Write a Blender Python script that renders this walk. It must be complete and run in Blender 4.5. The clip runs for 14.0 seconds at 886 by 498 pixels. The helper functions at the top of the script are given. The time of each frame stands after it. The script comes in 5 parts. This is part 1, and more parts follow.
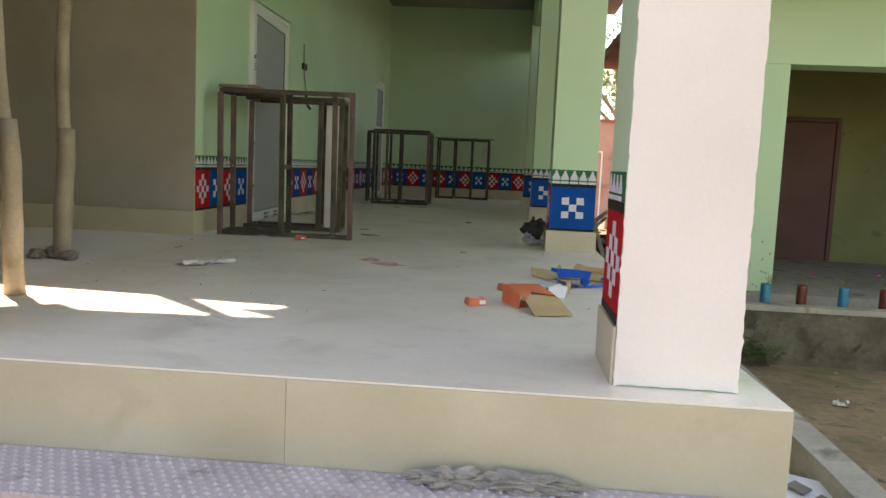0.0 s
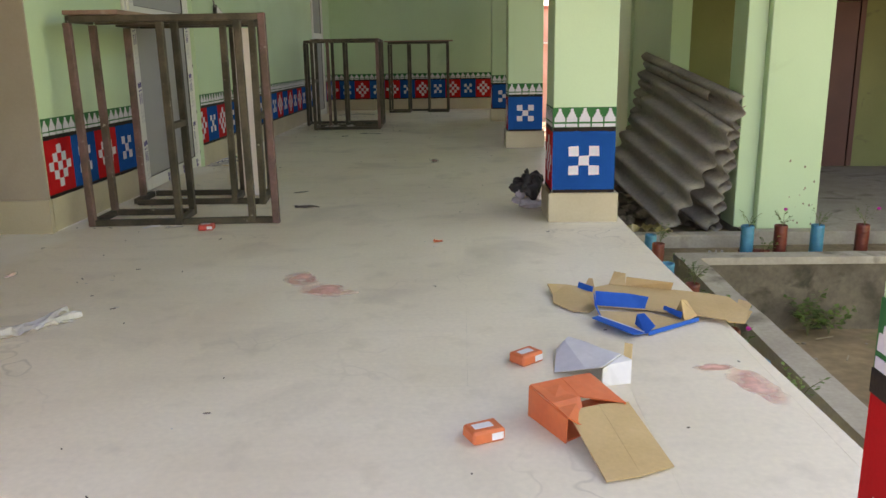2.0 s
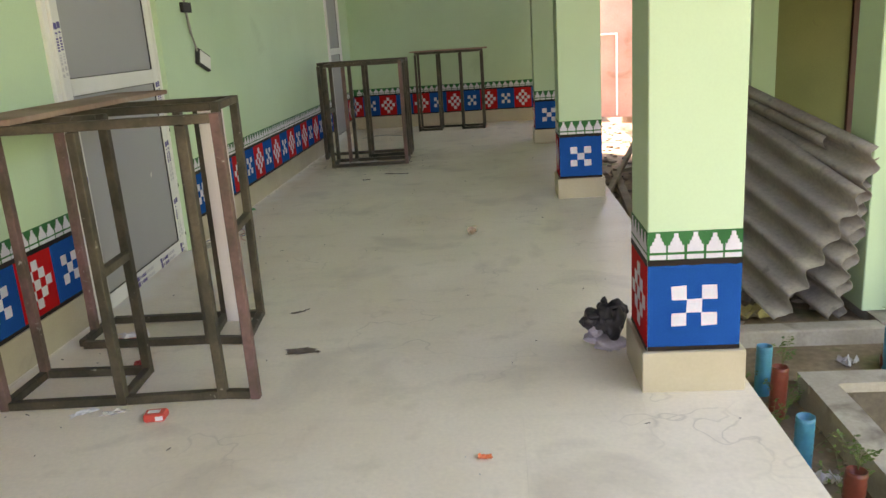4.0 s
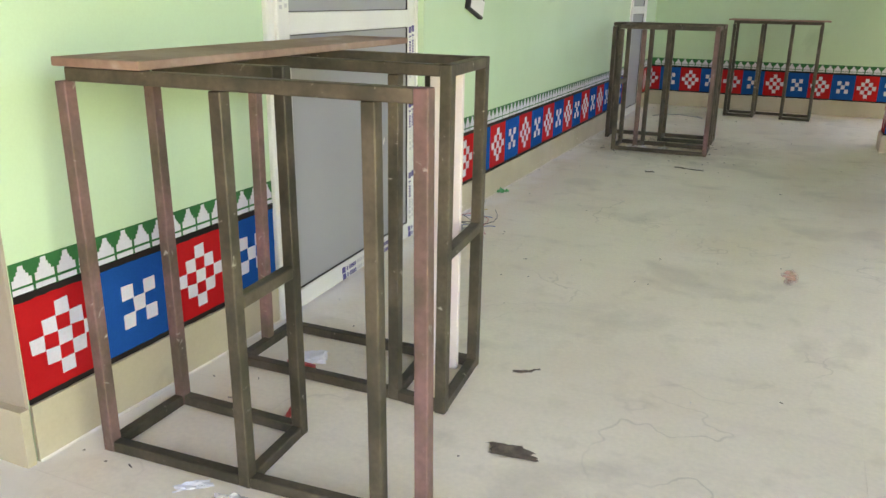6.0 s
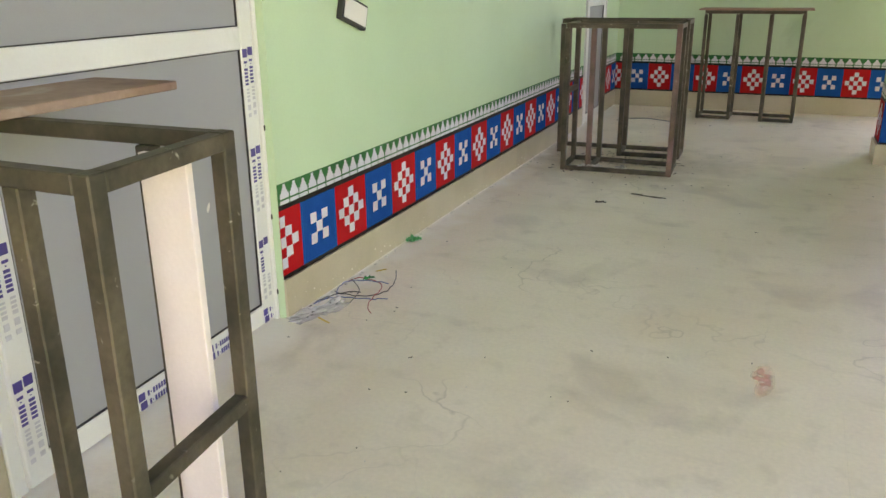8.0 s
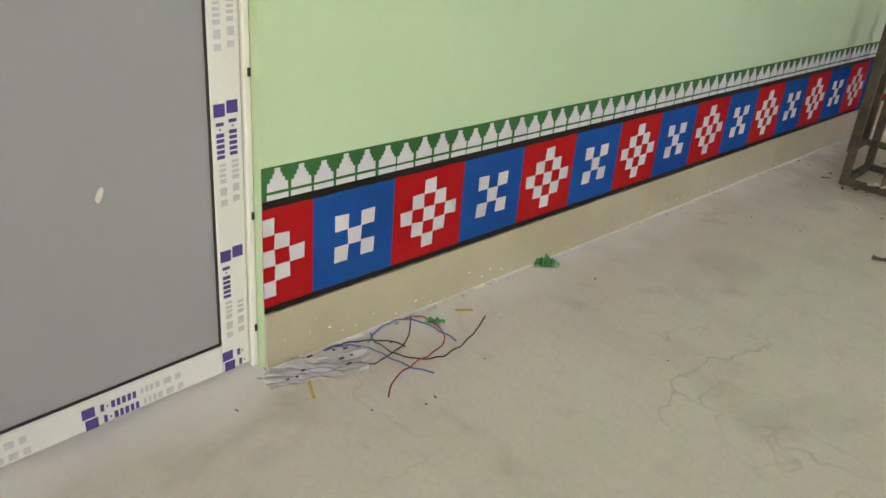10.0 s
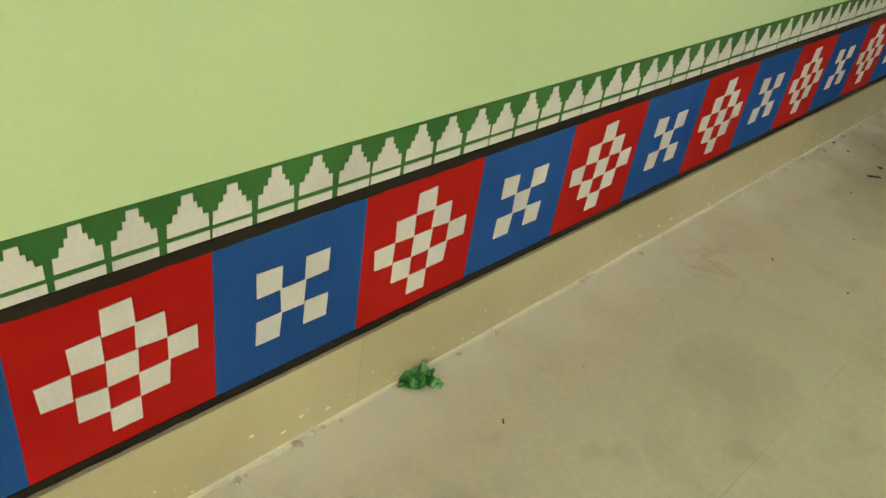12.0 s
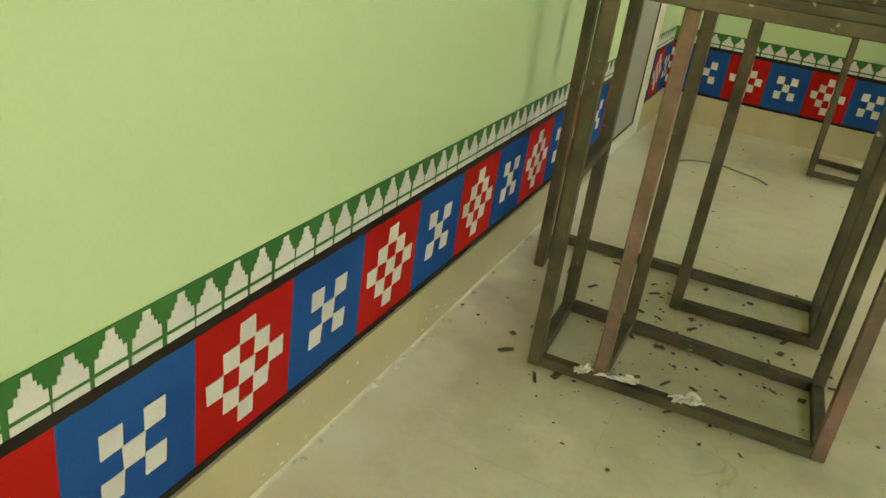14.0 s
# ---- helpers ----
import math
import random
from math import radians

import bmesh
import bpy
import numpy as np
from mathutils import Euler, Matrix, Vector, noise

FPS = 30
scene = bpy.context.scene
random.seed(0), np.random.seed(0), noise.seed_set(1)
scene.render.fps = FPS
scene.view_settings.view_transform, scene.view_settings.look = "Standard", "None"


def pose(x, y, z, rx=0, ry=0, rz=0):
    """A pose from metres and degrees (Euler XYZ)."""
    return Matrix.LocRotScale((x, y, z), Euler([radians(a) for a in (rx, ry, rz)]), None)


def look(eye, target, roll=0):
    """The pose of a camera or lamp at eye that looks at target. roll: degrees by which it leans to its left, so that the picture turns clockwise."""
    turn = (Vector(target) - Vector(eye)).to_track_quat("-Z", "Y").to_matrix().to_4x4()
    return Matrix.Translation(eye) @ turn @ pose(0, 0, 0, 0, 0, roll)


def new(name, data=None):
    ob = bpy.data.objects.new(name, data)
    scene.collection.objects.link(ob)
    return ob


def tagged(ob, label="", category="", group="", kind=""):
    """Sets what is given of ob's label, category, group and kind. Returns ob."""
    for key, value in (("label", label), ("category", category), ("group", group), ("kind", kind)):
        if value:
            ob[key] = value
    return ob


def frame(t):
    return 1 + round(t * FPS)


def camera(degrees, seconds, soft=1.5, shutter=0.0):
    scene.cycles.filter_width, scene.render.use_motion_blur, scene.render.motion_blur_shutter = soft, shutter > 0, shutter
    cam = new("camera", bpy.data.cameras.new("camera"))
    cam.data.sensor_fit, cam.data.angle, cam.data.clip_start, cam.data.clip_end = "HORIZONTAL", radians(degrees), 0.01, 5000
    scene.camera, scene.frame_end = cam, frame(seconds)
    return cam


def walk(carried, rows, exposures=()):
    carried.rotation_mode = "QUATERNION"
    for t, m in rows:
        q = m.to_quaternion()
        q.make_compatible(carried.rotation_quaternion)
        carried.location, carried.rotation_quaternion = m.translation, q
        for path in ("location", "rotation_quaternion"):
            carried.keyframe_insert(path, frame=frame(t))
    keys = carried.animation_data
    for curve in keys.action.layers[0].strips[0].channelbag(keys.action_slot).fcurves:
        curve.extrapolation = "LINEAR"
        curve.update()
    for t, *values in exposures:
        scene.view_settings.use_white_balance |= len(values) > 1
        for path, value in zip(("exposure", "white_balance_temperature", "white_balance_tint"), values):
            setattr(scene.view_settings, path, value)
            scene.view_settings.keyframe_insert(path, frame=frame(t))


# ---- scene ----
cam = camera(58.48, 14.0)
ROWS = [
    (0, 0.2001, -0.7578, 0.6292, 83.965, -2.531, 4.764),
    (0.5, 0.0593, -0.3576, 0.6345, 82.086, -1.709, 2.186),
    (1, 0.1070, 0.2877, 0.6555, 80.614, -1.102, 2.903),
    (1.5, 0.0747, 0.6167, 0.7855, 79.683, 0.099, 3.104),
    (2, 0.0338, 1.0259, 0.9275, 76.206, 0.906, 1.344),
    (2.5, 0.1248, 1.4710, 1.0228, 75.236, 3.459, 2.129),
    (3, 0.1248, 1.7550, 1.1765, 75.587, 1.888, 3.687),
    (3.5, -0.0005, 2.1871, 1.3605, 72.955, 1.739, 1.652),
    (4, -0.0022, 2.5521, 1.3964, 74.725, 3.686, 3.562),
    (4.2, -0.0100, 2.7500, 1.4160, 73.560, 2.200, 6.030),
    (6.3, -0.3464, 4.0637, 1.3514, 71.857, -0.508, 24.897),
    (6.5, -0.3825, 4.2050, 1.3580, 70.871, 0.221, 21.270),
    (6.6, -0.3923, 4.2770, 1.3555, 70.998, 0.045, 20.204),
    (7, -0.3485, 4.5966, 1.3471, 72.248, 2.845, 19.223),
    (7.2, -0.2668, 4.7006, 1.3839, 73.356, 2.167, 20.064),
    (9.3, -0.2858, 6.3166, 1.4615, 67.167, -0.277, 33.269),
    (9.5, -0.3932, 6.5102, 1.4074, 67.335, -0.843, 36.666),
    (10, -0.5427, 6.8921, 1.3459, 64.848, -4.348, 46.096),
    (10.5, -0.9033, 7.2072, 1.2744, 61.311, -7.526, 48.540),
    (11, -1.0971, 7.5479, 1.2066, 57.803, -5.205, 49.274),
    (11.5, -1.2138, 7.8874, 1.2276, 58.153, -6.584, 48.941),
    (12, -1.3660, 8.2106, 1.2034, 56.389, -7.806, 45.410),
    (12.5, -1.3761, 8.5455, 1.1619, 55.369, -5.579, 48.054),
    (13, -1.3430, 8.7860, 1.1908, 56.939, -6.772, 47.308),
    (13.5, -1.3894, 9.0422, 1.2105, 59.051, -8.819, 37.202),
    (14, -1.4061, 9.2835, 1.3077, 65.015, -7.609, 25.361),
]
EXPOSURES = [(0, 1.86, 8500, 24), (1, 2.02, 9400, 23), (1.5, 2.24, 9000, 32), (2.5, 2.65, 9200, 33), (3.5, 2.94, 8900, 36), (4, 2.98, 8800, 35), (6.5, 3.8, 8200, 36), (9.5, 3.58, 9200, 38), (10.5, 3.62, 8750, 38), (11, 3.62, 8850, 37), (11.5, 3.6, 10200, 30), (12, 3.68, 14800, 21), (12.5, 3.74, 16000, 19), (13, 3.74, 17200, 17), (13.5, 3.8, 19000, 14), (14, 3.88, 18800, 12)]
walk(cam, [(t, pose(x, y, z, rx, ry, rz)) for t, x, y, z, rx, ry, rz in ROWS], EXPOSURES)

# ---- world and light ----
SUN_EL, SUN_AZ = 62.0, 135.0          # height, and heading towards the sun, from +x to +y
sx, sy = math.cos(radians(SUN_AZ)), math.sin(radians(SUN_AZ))
SUN_DIR = Vector((sx * math.cos(radians(SUN_EL)), sy * math.cos(radians(SUN_EL)), math.sin(radians(SUN_EL))))
world = bpy.data.worlds.new("world")
scene.world = world
world.use_nodes = True
wn = world.node_tree
sky = wn.nodes.new("ShaderNodeTexSky")
sky.sky_type, sky.sun_disc = "NISHITA", False
sky.sun_elevation, sky.sun_rotation = radians(SUN_EL), radians(90 - SUN_AZ)
wn.links.new(sky.outputs[0], wn.nodes["Background"].inputs[0])
wn.nodes["Background"].inputs[1].default_value = 0.15
sun_data = bpy.data.lights.new("sun", "SUN")
sun_data.energy, sun_data.angle, sun_data.color = 4.0, radians(0.5), (1.0, 0.93, 0.82)
sun = new("sun", sun_data)
sun.matrix_world = look(SUN_DIR * 30, (0, 0, 0))


# ---- materials ----
def mat(name, a, b, rough=0.8, metal=0.0, big=1.2, small=40.0, fine=0.08, bump=0.15, stain=None, stain_at=0.62, stain_scale=3.0, rand=0.0, coat=0.0, trans=0.0, spec=0.5):
    """A surface that drifts between colours a and b, with fine grain, relief and optional stains."""
    m = bpy.data.materials.new(name)
    m.use_nodes = True
    n, l = m.node_tree.nodes, m.node_tree.links
    p = n["Principled BSDF"]
    co = n.new("ShaderNodeTexCoord")
    geo = n.new("ShaderNodeNewGeometry")
    n1 = n.new("ShaderNodeTexNoise")
    n1.inputs["Scale"].default_value, n1.inputs["Detail"].default_value = big, 5
    n2 = n.new("ShaderNodeTexNoise")
    n2.inputs["Scale"].default_value, n2.inputs["Detail"].default_value = small, 6
    l.new(geo.outputs["Position"], n1.inputs["Vector"])
    l.new(geo.outputs["Position"], n2.inputs["Vector"])
    r1 = n.new("ShaderNodeMapRange")
    r1.inputs[1].default_value, r1.inputs[2].default_value = 0.35, 0.65
    l.new(n1.outputs["Fac"], r1.inputs[0])
    mix = n.new("ShaderNodeMix")
    mix.data_type = "RGBA"
    mix.inputs[6].default_value, mix.inputs[7].default_value = (*a, 1), (*b, 1)
    l.new(r1.outputs[0], mix.inputs[0])
    out = mix.outputs[2]
    if stain:
        n3 = n.new("ShaderNodeTexNoise")
        n3.inputs["Scale"].default_value, n3.inputs["Detail"].default_value, n3.inputs["Distortion"].default_value = stain_scale, 8, 0.6
        l.new(geo.outputs["Position"], n3.inputs["Vector"])
        r3 = n.new("ShaderNodeMapRange")
        r3.inputs[1].default_value, r3.inputs[2].default_value = stain_at, stain_at + 0.12
        l.new(n3.outputs["Fac"], r3.inputs[0])
        mx = n.new("ShaderNodeMix")
        mx.data_type = "RGBA"
        mx.inputs[7].default_value = (*stain, 1)
        l.new(r3.outputs[0], mx.inputs[0])
        l.new(out, mx.inputs[6])
        out = mx.outputs[2]
    hsv = n.new("ShaderNodeHueSaturation")
    r2 = n.new("ShaderNodeMapRange")
    r2.inputs[3].default_value, r2.inputs[4].default_value = 1 - fine * 2, 1 + fine * 2
    l.new(n2.outputs["Fac"], r2.inputs[0])
    val = r2.outputs[0]
    if rand:
        oi = n.new("ShaderNodeObjectInfo")
        r4 = n.new("ShaderNodeMapRange")
        r4.inputs[3].default_value, r4.inputs[4].default_value = 1 - rand, 1 + rand
        l.new(oi.outputs["Random"], r4.inputs[0])
        mu = n.new("ShaderNodeMath")
        mu.operation = "MULTIPLY"
        l.new(val, mu.inputs[0])
        l.new(r4.outputs[0], mu.inputs[1])
        val = mu.outputs[0]
    l.new(val, hsv.inputs["Value"])
    l.new(out, hsv.inputs["Color"])
    l.new(hsv.outputs[0], p.inputs["Base Color"])
    p.inputs["Roughness"].default_value, p.inputs["Metallic"].default_value = rough, metal
    p.inputs["Coat Weight"].default_value = coat
    p.inputs["Specular IOR Level"].default_value = spec
    p.inputs["Transmission Weight"].default_value = trans
    bp = n.new("ShaderNodeBump")
    bp.inputs["Strength"].default_value, bp.inputs["Distance"].default_value = bump, 0.004
    l.new(n2.outputs["Fac"], bp.inputs["Height"])
    l.new(bp.outputs[0], p.inputs["Normal"])
    return m


def floor_material():
    """Pale, worn marble-and-cement paving: cloudy whites, grey veins, scuffs and dust."""
    m = mat("floor_slab", (0.82, 0.745, 0.61), (0.895, 0.82, 0.69), 0.42, big=1.3, small=55, fine=0.05, bump=0.05, stain=(0.71, 0.64, 0.53), stain_at=0.56, stain_scale=1.7)
    n, l = m.node_tree.nodes, m.node_tree.links
    p = n["Principled BSDF"]
    src = p.inputs["Base Color"].links[0].from_socket
    geo = n.new("ShaderNodeNewGeometry")
    warp = n.new("ShaderNodeTexNoise")
    warp.inputs["Scale"].default_value, warp.inputs["Detail"].default_value = 2.0, 3.5
    l.new(geo.outputs["Position"], warp.inputs["Vector"])
    add = n.new("ShaderNodeVectorMath")
    add.operation = "MULTIPLY_ADD"
    add.inputs[1].default_value = (1.6, 1.6, 1.6)
    l.new(warp.outputs["Color"], add.inputs[0])
    l.new(geo.outputs["Position"], add.inputs[2])
    vo = n.new("ShaderNodeTexVoronoi")
    vo.feature = "DISTANCE_TO_EDGE"
    vo.inputs["Scale"].default_value = 1.5
    l.new(add.outputs[0], vo.inputs["Vector"])
    rg = n.new("ShaderNodeMapRange")
    rg.inputs[1].default_value, rg.inputs[2].default_value, rg.inputs[3].default_value, rg.inputs[4].default_value = 0.0, 0.020, 0.42, 0.0
    l.new(vo.outputs["Distance"], rg.inputs[0])
    gate = n.new("ShaderNodeTexNoise")
    gate.inputs["Scale"].default_value = 1.1
    l.new(geo.outputs["Position"], gate.inputs["Vector"])
    g2 = n.new("ShaderNodeMapRange")
    g2.inputs[1].default_value, g2.inputs[2].default_value = 0.52, 0.68
    l.new(gate.outputs["Fac"], g2.inputs[0])
    mul = n.new("ShaderNodeMath")
    mul.operation = "MULTIPLY"
    l.new(rg.outputs[0], mul.inputs[0])
    l.new(g2.outputs[0], mul.inputs[1])
    mx = n.new("ShaderNodeMix")
    mx.data_type = "RGBA"
    mx.inputs[7].default_value = (0.36, 0.32, 0.25, 1)
    l.new(mul.outputs[0], mx.inputs[0])
    l.new(src, mx.inputs[6])
    # small dark scuffs and dust
    sp = n.new("ShaderNodeTexNoise")
    sp.inputs["Scale"].default_value, sp.inputs["Detail"].default_value = 7.0, 4
    l.new(geo.outputs["Position"], sp.inputs["Vector"])
    s2 = n.new("ShaderNodeMapRange")
    s2.inputs[1].default_value, s2.inputs[2].default_value, s2.inputs[4].default_value = 0.58, 0.78, 0.27
    l.new(sp.outputs["Fac"], s2.inputs[0])
    my = n.new("ShaderNodeMix")
    my.data_type = "RGBA"
    my.inputs[7].default_value = (0.40, 0.34, 0.24, 1)
    l.new(s2.outputs[0], my.inputs[0])
    l.new(mx.outputs[2], my.inputs[6])
    # faint drag streaks across the veranda
    mp = n.new("ShaderNodeMapping")
    mp.inputs["Scale"].default_value = (1.1, 9.0, 1.0)
    l.new(geo.outputs["Position"], mp.inputs["Vector"])
    sk = n.new("ShaderNodeTexNoise")
    sk.inputs["Scale"].default_value, sk.inputs["Detail"].default_value = 1.3, 7
    l.new(mp.outputs[0], sk.inputs["Vector"])
    s3 = n.new("ShaderNodeMapRange")
    s3.inputs[1].default_value, s3.inputs[2].default_value, s3.inputs[4].default_value = 0.54, 0.74, 0.12
    l.new(sk.outputs["Fac"], s3.inputs[0])
    mz = n.new("ShaderNodeMix")
    mz.data_type = "RGBA"
    mz.inputs[7].default_value = (0.50, 0.45, 0.37, 1)
    l.new(s3.outputs[0], mz.inputs[0])
    l.new(my.outputs[2], mz.inputs[6])
    # whitish mortar dust swept along the foot of the long wall
    xyz = n.new("ShaderNodeSeparateXYZ")
    l.new(geo.outputs["Position"], xyz.inputs[0])
    dn = n.new("ShaderNodeTexNoise")
    dn.inputs["Scale"].default_value, dn.inputs["Detail"].default_value = 5.0, 6
    l.new(geo.outputs["Position"], dn.inputs["Vector"])
    ds = n.new("ShaderNodeMath")
    ds.operation = "MULTIPLY_ADD"
    ds.inputs[1].default_value = -0.30
    l.new(dn.outputs["Fac"], ds.inputs[0])
    l.new(xyz.outputs["X"], ds.inputs[2])
    dr = n.new("ShaderNodeMapRange")
    dr.inputs[1].default_value, dr.inputs[2].default_value, dr.inputs[3].default_value, dr.inputs[4].default_value = -2.37, -2.20, 0.9, 0.0
    l.new(ds.outputs[0], dr.inputs[0])
    md = n.new("ShaderNodeMix")
    md.data_type = "RGBA"
    md.inputs[7].default_value = (0.94, 0.91, 0.84, 1)
    l.new(dr.outputs[0], md.inputs[0])
    l.new(mz.outputs[2], md.inputs[6])
    # brown dirt trodden in round the second pair of frames
    far = n.new("ShaderNodeVectorMath")
    far.operation = "DISTANCE"
    far.inputs[1].default_value = (-1.40, 11.75, 0.0)
    l.new(geo.outputs["Position"], far.inputs[0])
    fd = n.new("ShaderNodeMath")
    fd.operation = "MULTIPLY_ADD"
    fd.inputs[1].default_value = 1.3
    l.new(dn.outputs["Fac"], fd.inputs[0])
    l.new(far.outputs["Value"], fd.inputs[2])
    fr = n.new("ShaderNodeMapRange")
    fr.inputs[1].default_value, fr.inputs[2].default_value, fr.inputs[3].default_value, fr.inputs[4].default_value = 0.75, 1.65, 0.72, 0.0
    l.new(fd.outputs[0], fr.inputs[0])
    me = n.new("ShaderNodeMix")
    me.data_type = "RGBA"
    me.inputs[7].default_value = (0.38, 0.32, 0.21, 1)
    l.new(fr.outputs[0], me.inputs[0])
    l.new(md.outputs[2], me.inputs[6])
    cloud = n.new("ShaderNodeTexNoise")
    cloud.inputs["Scale"].default_value, cloud.inputs["Detail"].default_value, cloud.inputs["Distortion"].default_value = 0.8, 4, 0.8
    l.new(geo.outputs["Position"], cloud.inputs["Vector"])
    cr = n.new("ShaderNodeMapRange")
    cr.inputs[1].default_value, cr.inputs[2].default_value, cr.inputs[4].default_value = 0.50, 0.72, 0.35
    l.new(cloud.outputs["Fac"], cr.inputs[0])
    mc = n.new("ShaderNodeMix")
    mc.data_type = "RGBA"
    mc.inputs[7].default_value = (0.74, 0.60, 0.44, 1)
    l.new(cr.outputs[0], mc.inputs[0])
    l.new(me.outputs[2], mc.inputs[6])
    l.new(mc.outputs[2], p.inputs["Base Color"])
    rr = n.new("ShaderNodeMapRange")
    rr.inputs[3].default_value, rr.inputs[4].default_value = 0.30, 0.55
    l.new(gate.outputs["Fac"], rr.inputs[0])
    l.new(rr.outputs[0], p.inputs["Roughness"])
    return m


M_FLOOR = floor_material()
M_GROUT = mat("grout", (0.34, 0.33, 0.30), (0.42, 0.40, 0.36), 0.9)
M_GREEN = mat("green_wall_paint", (0.45, 0.635, 0.42), (0.50, 0.685, 0.47), 0.72, big=0.8, small=120, fine=0.02, bump=0.08, stain=(0.41, 0.58, 0.38), stain_at=0.66, stain_scale=1.3)
# olive green darkened: the shade inside the far porch is put into this colour
M_OLIVE = mat("shaded_olive_paint", (0.16, 0.185, 0.07), (0.22, 0.245, 0.095), 0.75, big=0.9, small=60, fine=0.05, bump=0.2, stain=(0.12, 0.11, 0.06), stain_at=0.62, stain_scale=4)
# plaster, darker and browner than M_PINK
M_BRPLASTER = mat("brown_plaster", (0.34, 0.295, 0.235), (0.42, 0.365, 0.30), 0.85, big=1.1, small=80, fine=0.03, bump=0.2, stain=(0.33, 0.28, 0.21), stain_at=0.6, stain_scale=1.2)
M_PINK = mat("primer_plaster", (0.68, 0.645, 0.618), (0.76, 0.725, 0.698), 0.8, big=1.5, small=90, fine=0.02, bump=0.15, stain=(0.62, 0.54, 0.50), stain_at=0.68, stain_scale=2.0)
# ceiling tone set dark to cut the bounce light inside
M_CEIL = mat("dark_ceiling", (0.20, 0.20, 0.17), (0.26, 0.26, 0.22), 0.85, big=0.7)
M_SKIRT = mat("cream_skirting_tile", (0.455, 0.40, 0.285), (0.53, 0.475, 0.35), 0.35, big=2.5, small=80, fine=0.03, bump=0.05, stain=(0.40, 0.35, 0.26), stain_at=0.66, stain_scale=3, rand=0.05)
M_RISER = mat("riser_tile", (0.42, 0.39, 0.28), (0.50, 0.47, 0.35), 0.3, big=2.0, small=70, fine=0.03, bump=0.04, stain=(0.36, 0.34, 0.22), stain_at=0.62, stain_scale=2, rand=0.06)
M_RED = mat("red_paint", (0.46, 0.010, 0.012), (0.54, 0.016, 0.018), 0.75, big=3, small=150, fine=0.05, bump=0.1, spec=0.12)
M_BLUE = mat("blue_paint", (0.0, 0.068, 0.275), (0.0, 0.085, 0.33), 0.8, big=3, small=150, fine=0.05, bump=0.1, spec=0.0)
M_WHITE = mat("white_paint", (0.57, 0.57, 0.64), (0.67, 0.67, 0.74), 0.6, big=6, small=120, fine=0.06, bump=0.15)
M_DKGREEN = mat("dark_green_paint", (0.015, 0.13, 0.045), (0.025, 0.17, 0.06), 0.55, big=3, small=120, fine=0.05, bump=0.1, spec=0.12)
M_BLACK = mat("black_paint", (0.016, 0.013, 0.012), (0.026, 0.02, 0.018), 0.55, big=5, small=150, fine=0.1, spec=0.12)
M_STEEL = mat("raw_steel_tube", (0.045, 0.042, 0.028), (0.112, 0.092, 0.064), 0.55, 0.3, big=7, small=60, fine=0.18, bump=0.25, stain=(0.50, 0.48, 0.42), stain_at=0.675, stain_scale=30, rand=0.16)
M_RUST = mat("primed_steel_tube", (0.105, 0.075, 0.055), (0.22, 0.12, 0.115), 0.6, 0.15, big=6, small=60, fine=0.15, bump=0.25, stain=(0.52, 0.49, 0.45), stain_at=0.665, stain_scale=28, rand=0.1)
M_PLANK = mat("reddish_plank", (0.24, 0.14, 0.10), (0.36, 0.24, 0.18), 0.75, big=4, small=40, fine=0.12, bump=0.3, stain=(0.45, 0.38, 0.31), stain_at=0.6)
M_WOOD = mat("grey_timber", (0.24, 0.20, 0.15), (0.34, 0.29, 0.22), 0.85, big=4, small=50, fine=0.15, bump=0.4)
M_BAMBOO = mat("bamboo_pole", (0.28, 0.23, 0.165), (0.37, 0.31, 0.235), 0.7, big=5, small=60, fine=0.1, bump=0.25, stain=(0.22, 0.17, 0.11), stain_at=0.62)
M_PVC = mat("white_plastic_frame", (0.72, 0.73, 0.71), (0.78, 0.79, 0.77), 0.35, big=2, small=90, fine=0.02, bump=0.03, stain=(0.60, 0.59, 0.55), stain_at=0.68, stain_scale=5)
M_TAPE = mat("protective_film", (0.76, 0.77, 0.76), (0.83, 0.83, 0.82), 0.25, big=8, small=40, fine=0.04, bump=0.2)
M_GREY = mat("grey_door_panel", (0.31, 0.32, 0.34), (0.34, 0.35, 0.37), 0.45, big=0.9, small=200, fine=0.02, bump=0.02)
M_PURPLE = mat("purple_print", (0.06, 0.045, 0.22), (0.075, 0.055, 0.26), 0.4, big=5)
M_FAINT = mat("faint_print", (0.50, 0.50, 0.54), (0.58, 0.58, 0.62), 0.4, big=5)
M_GASKET = mat("black_gasket", (0.02, 0.02, 0.022), (0.03, 0.03, 0.03), 0.6)
M_CARD = mat("brown_cardboard", (0.58, 0.40, 0.20), (0.66, 0.47, 0.25), 0.85, big=4, small=90, fine=0.05, bump=0.15)
M_CARDBLUE = mat("blue_printed_card", (0.0, 0.10, 0.46), (0.0, 0.125, 0.54), 0.6, big=5, small=60, fine=0.05, spec=0.15)
M_ORANGE = mat("orange_card", (0.72, 0.155, 0.055), (0.82, 0.21, 0.085), 0.5, big=6, small=60, fine=0.05)
M_REDCARD = mat("red_card", (0.55, 0.05, 0.03), (0.65, 0.07, 0.05), 0.5, big=6, small=60, fine=0.05)
M_PAPER = mat("white_paper", (0.72, 0.72, 0.76), (0.80, 0.80, 0.84), 0.6, big=5, small=40, fine=0.03, bump=0.1)
M_FOAM = mat("pinkish_foam_board", (0.74, 0.66, 0.66), (0.80, 0.73, 0.72), 0.7, big=3, small=120, fine=0.03)
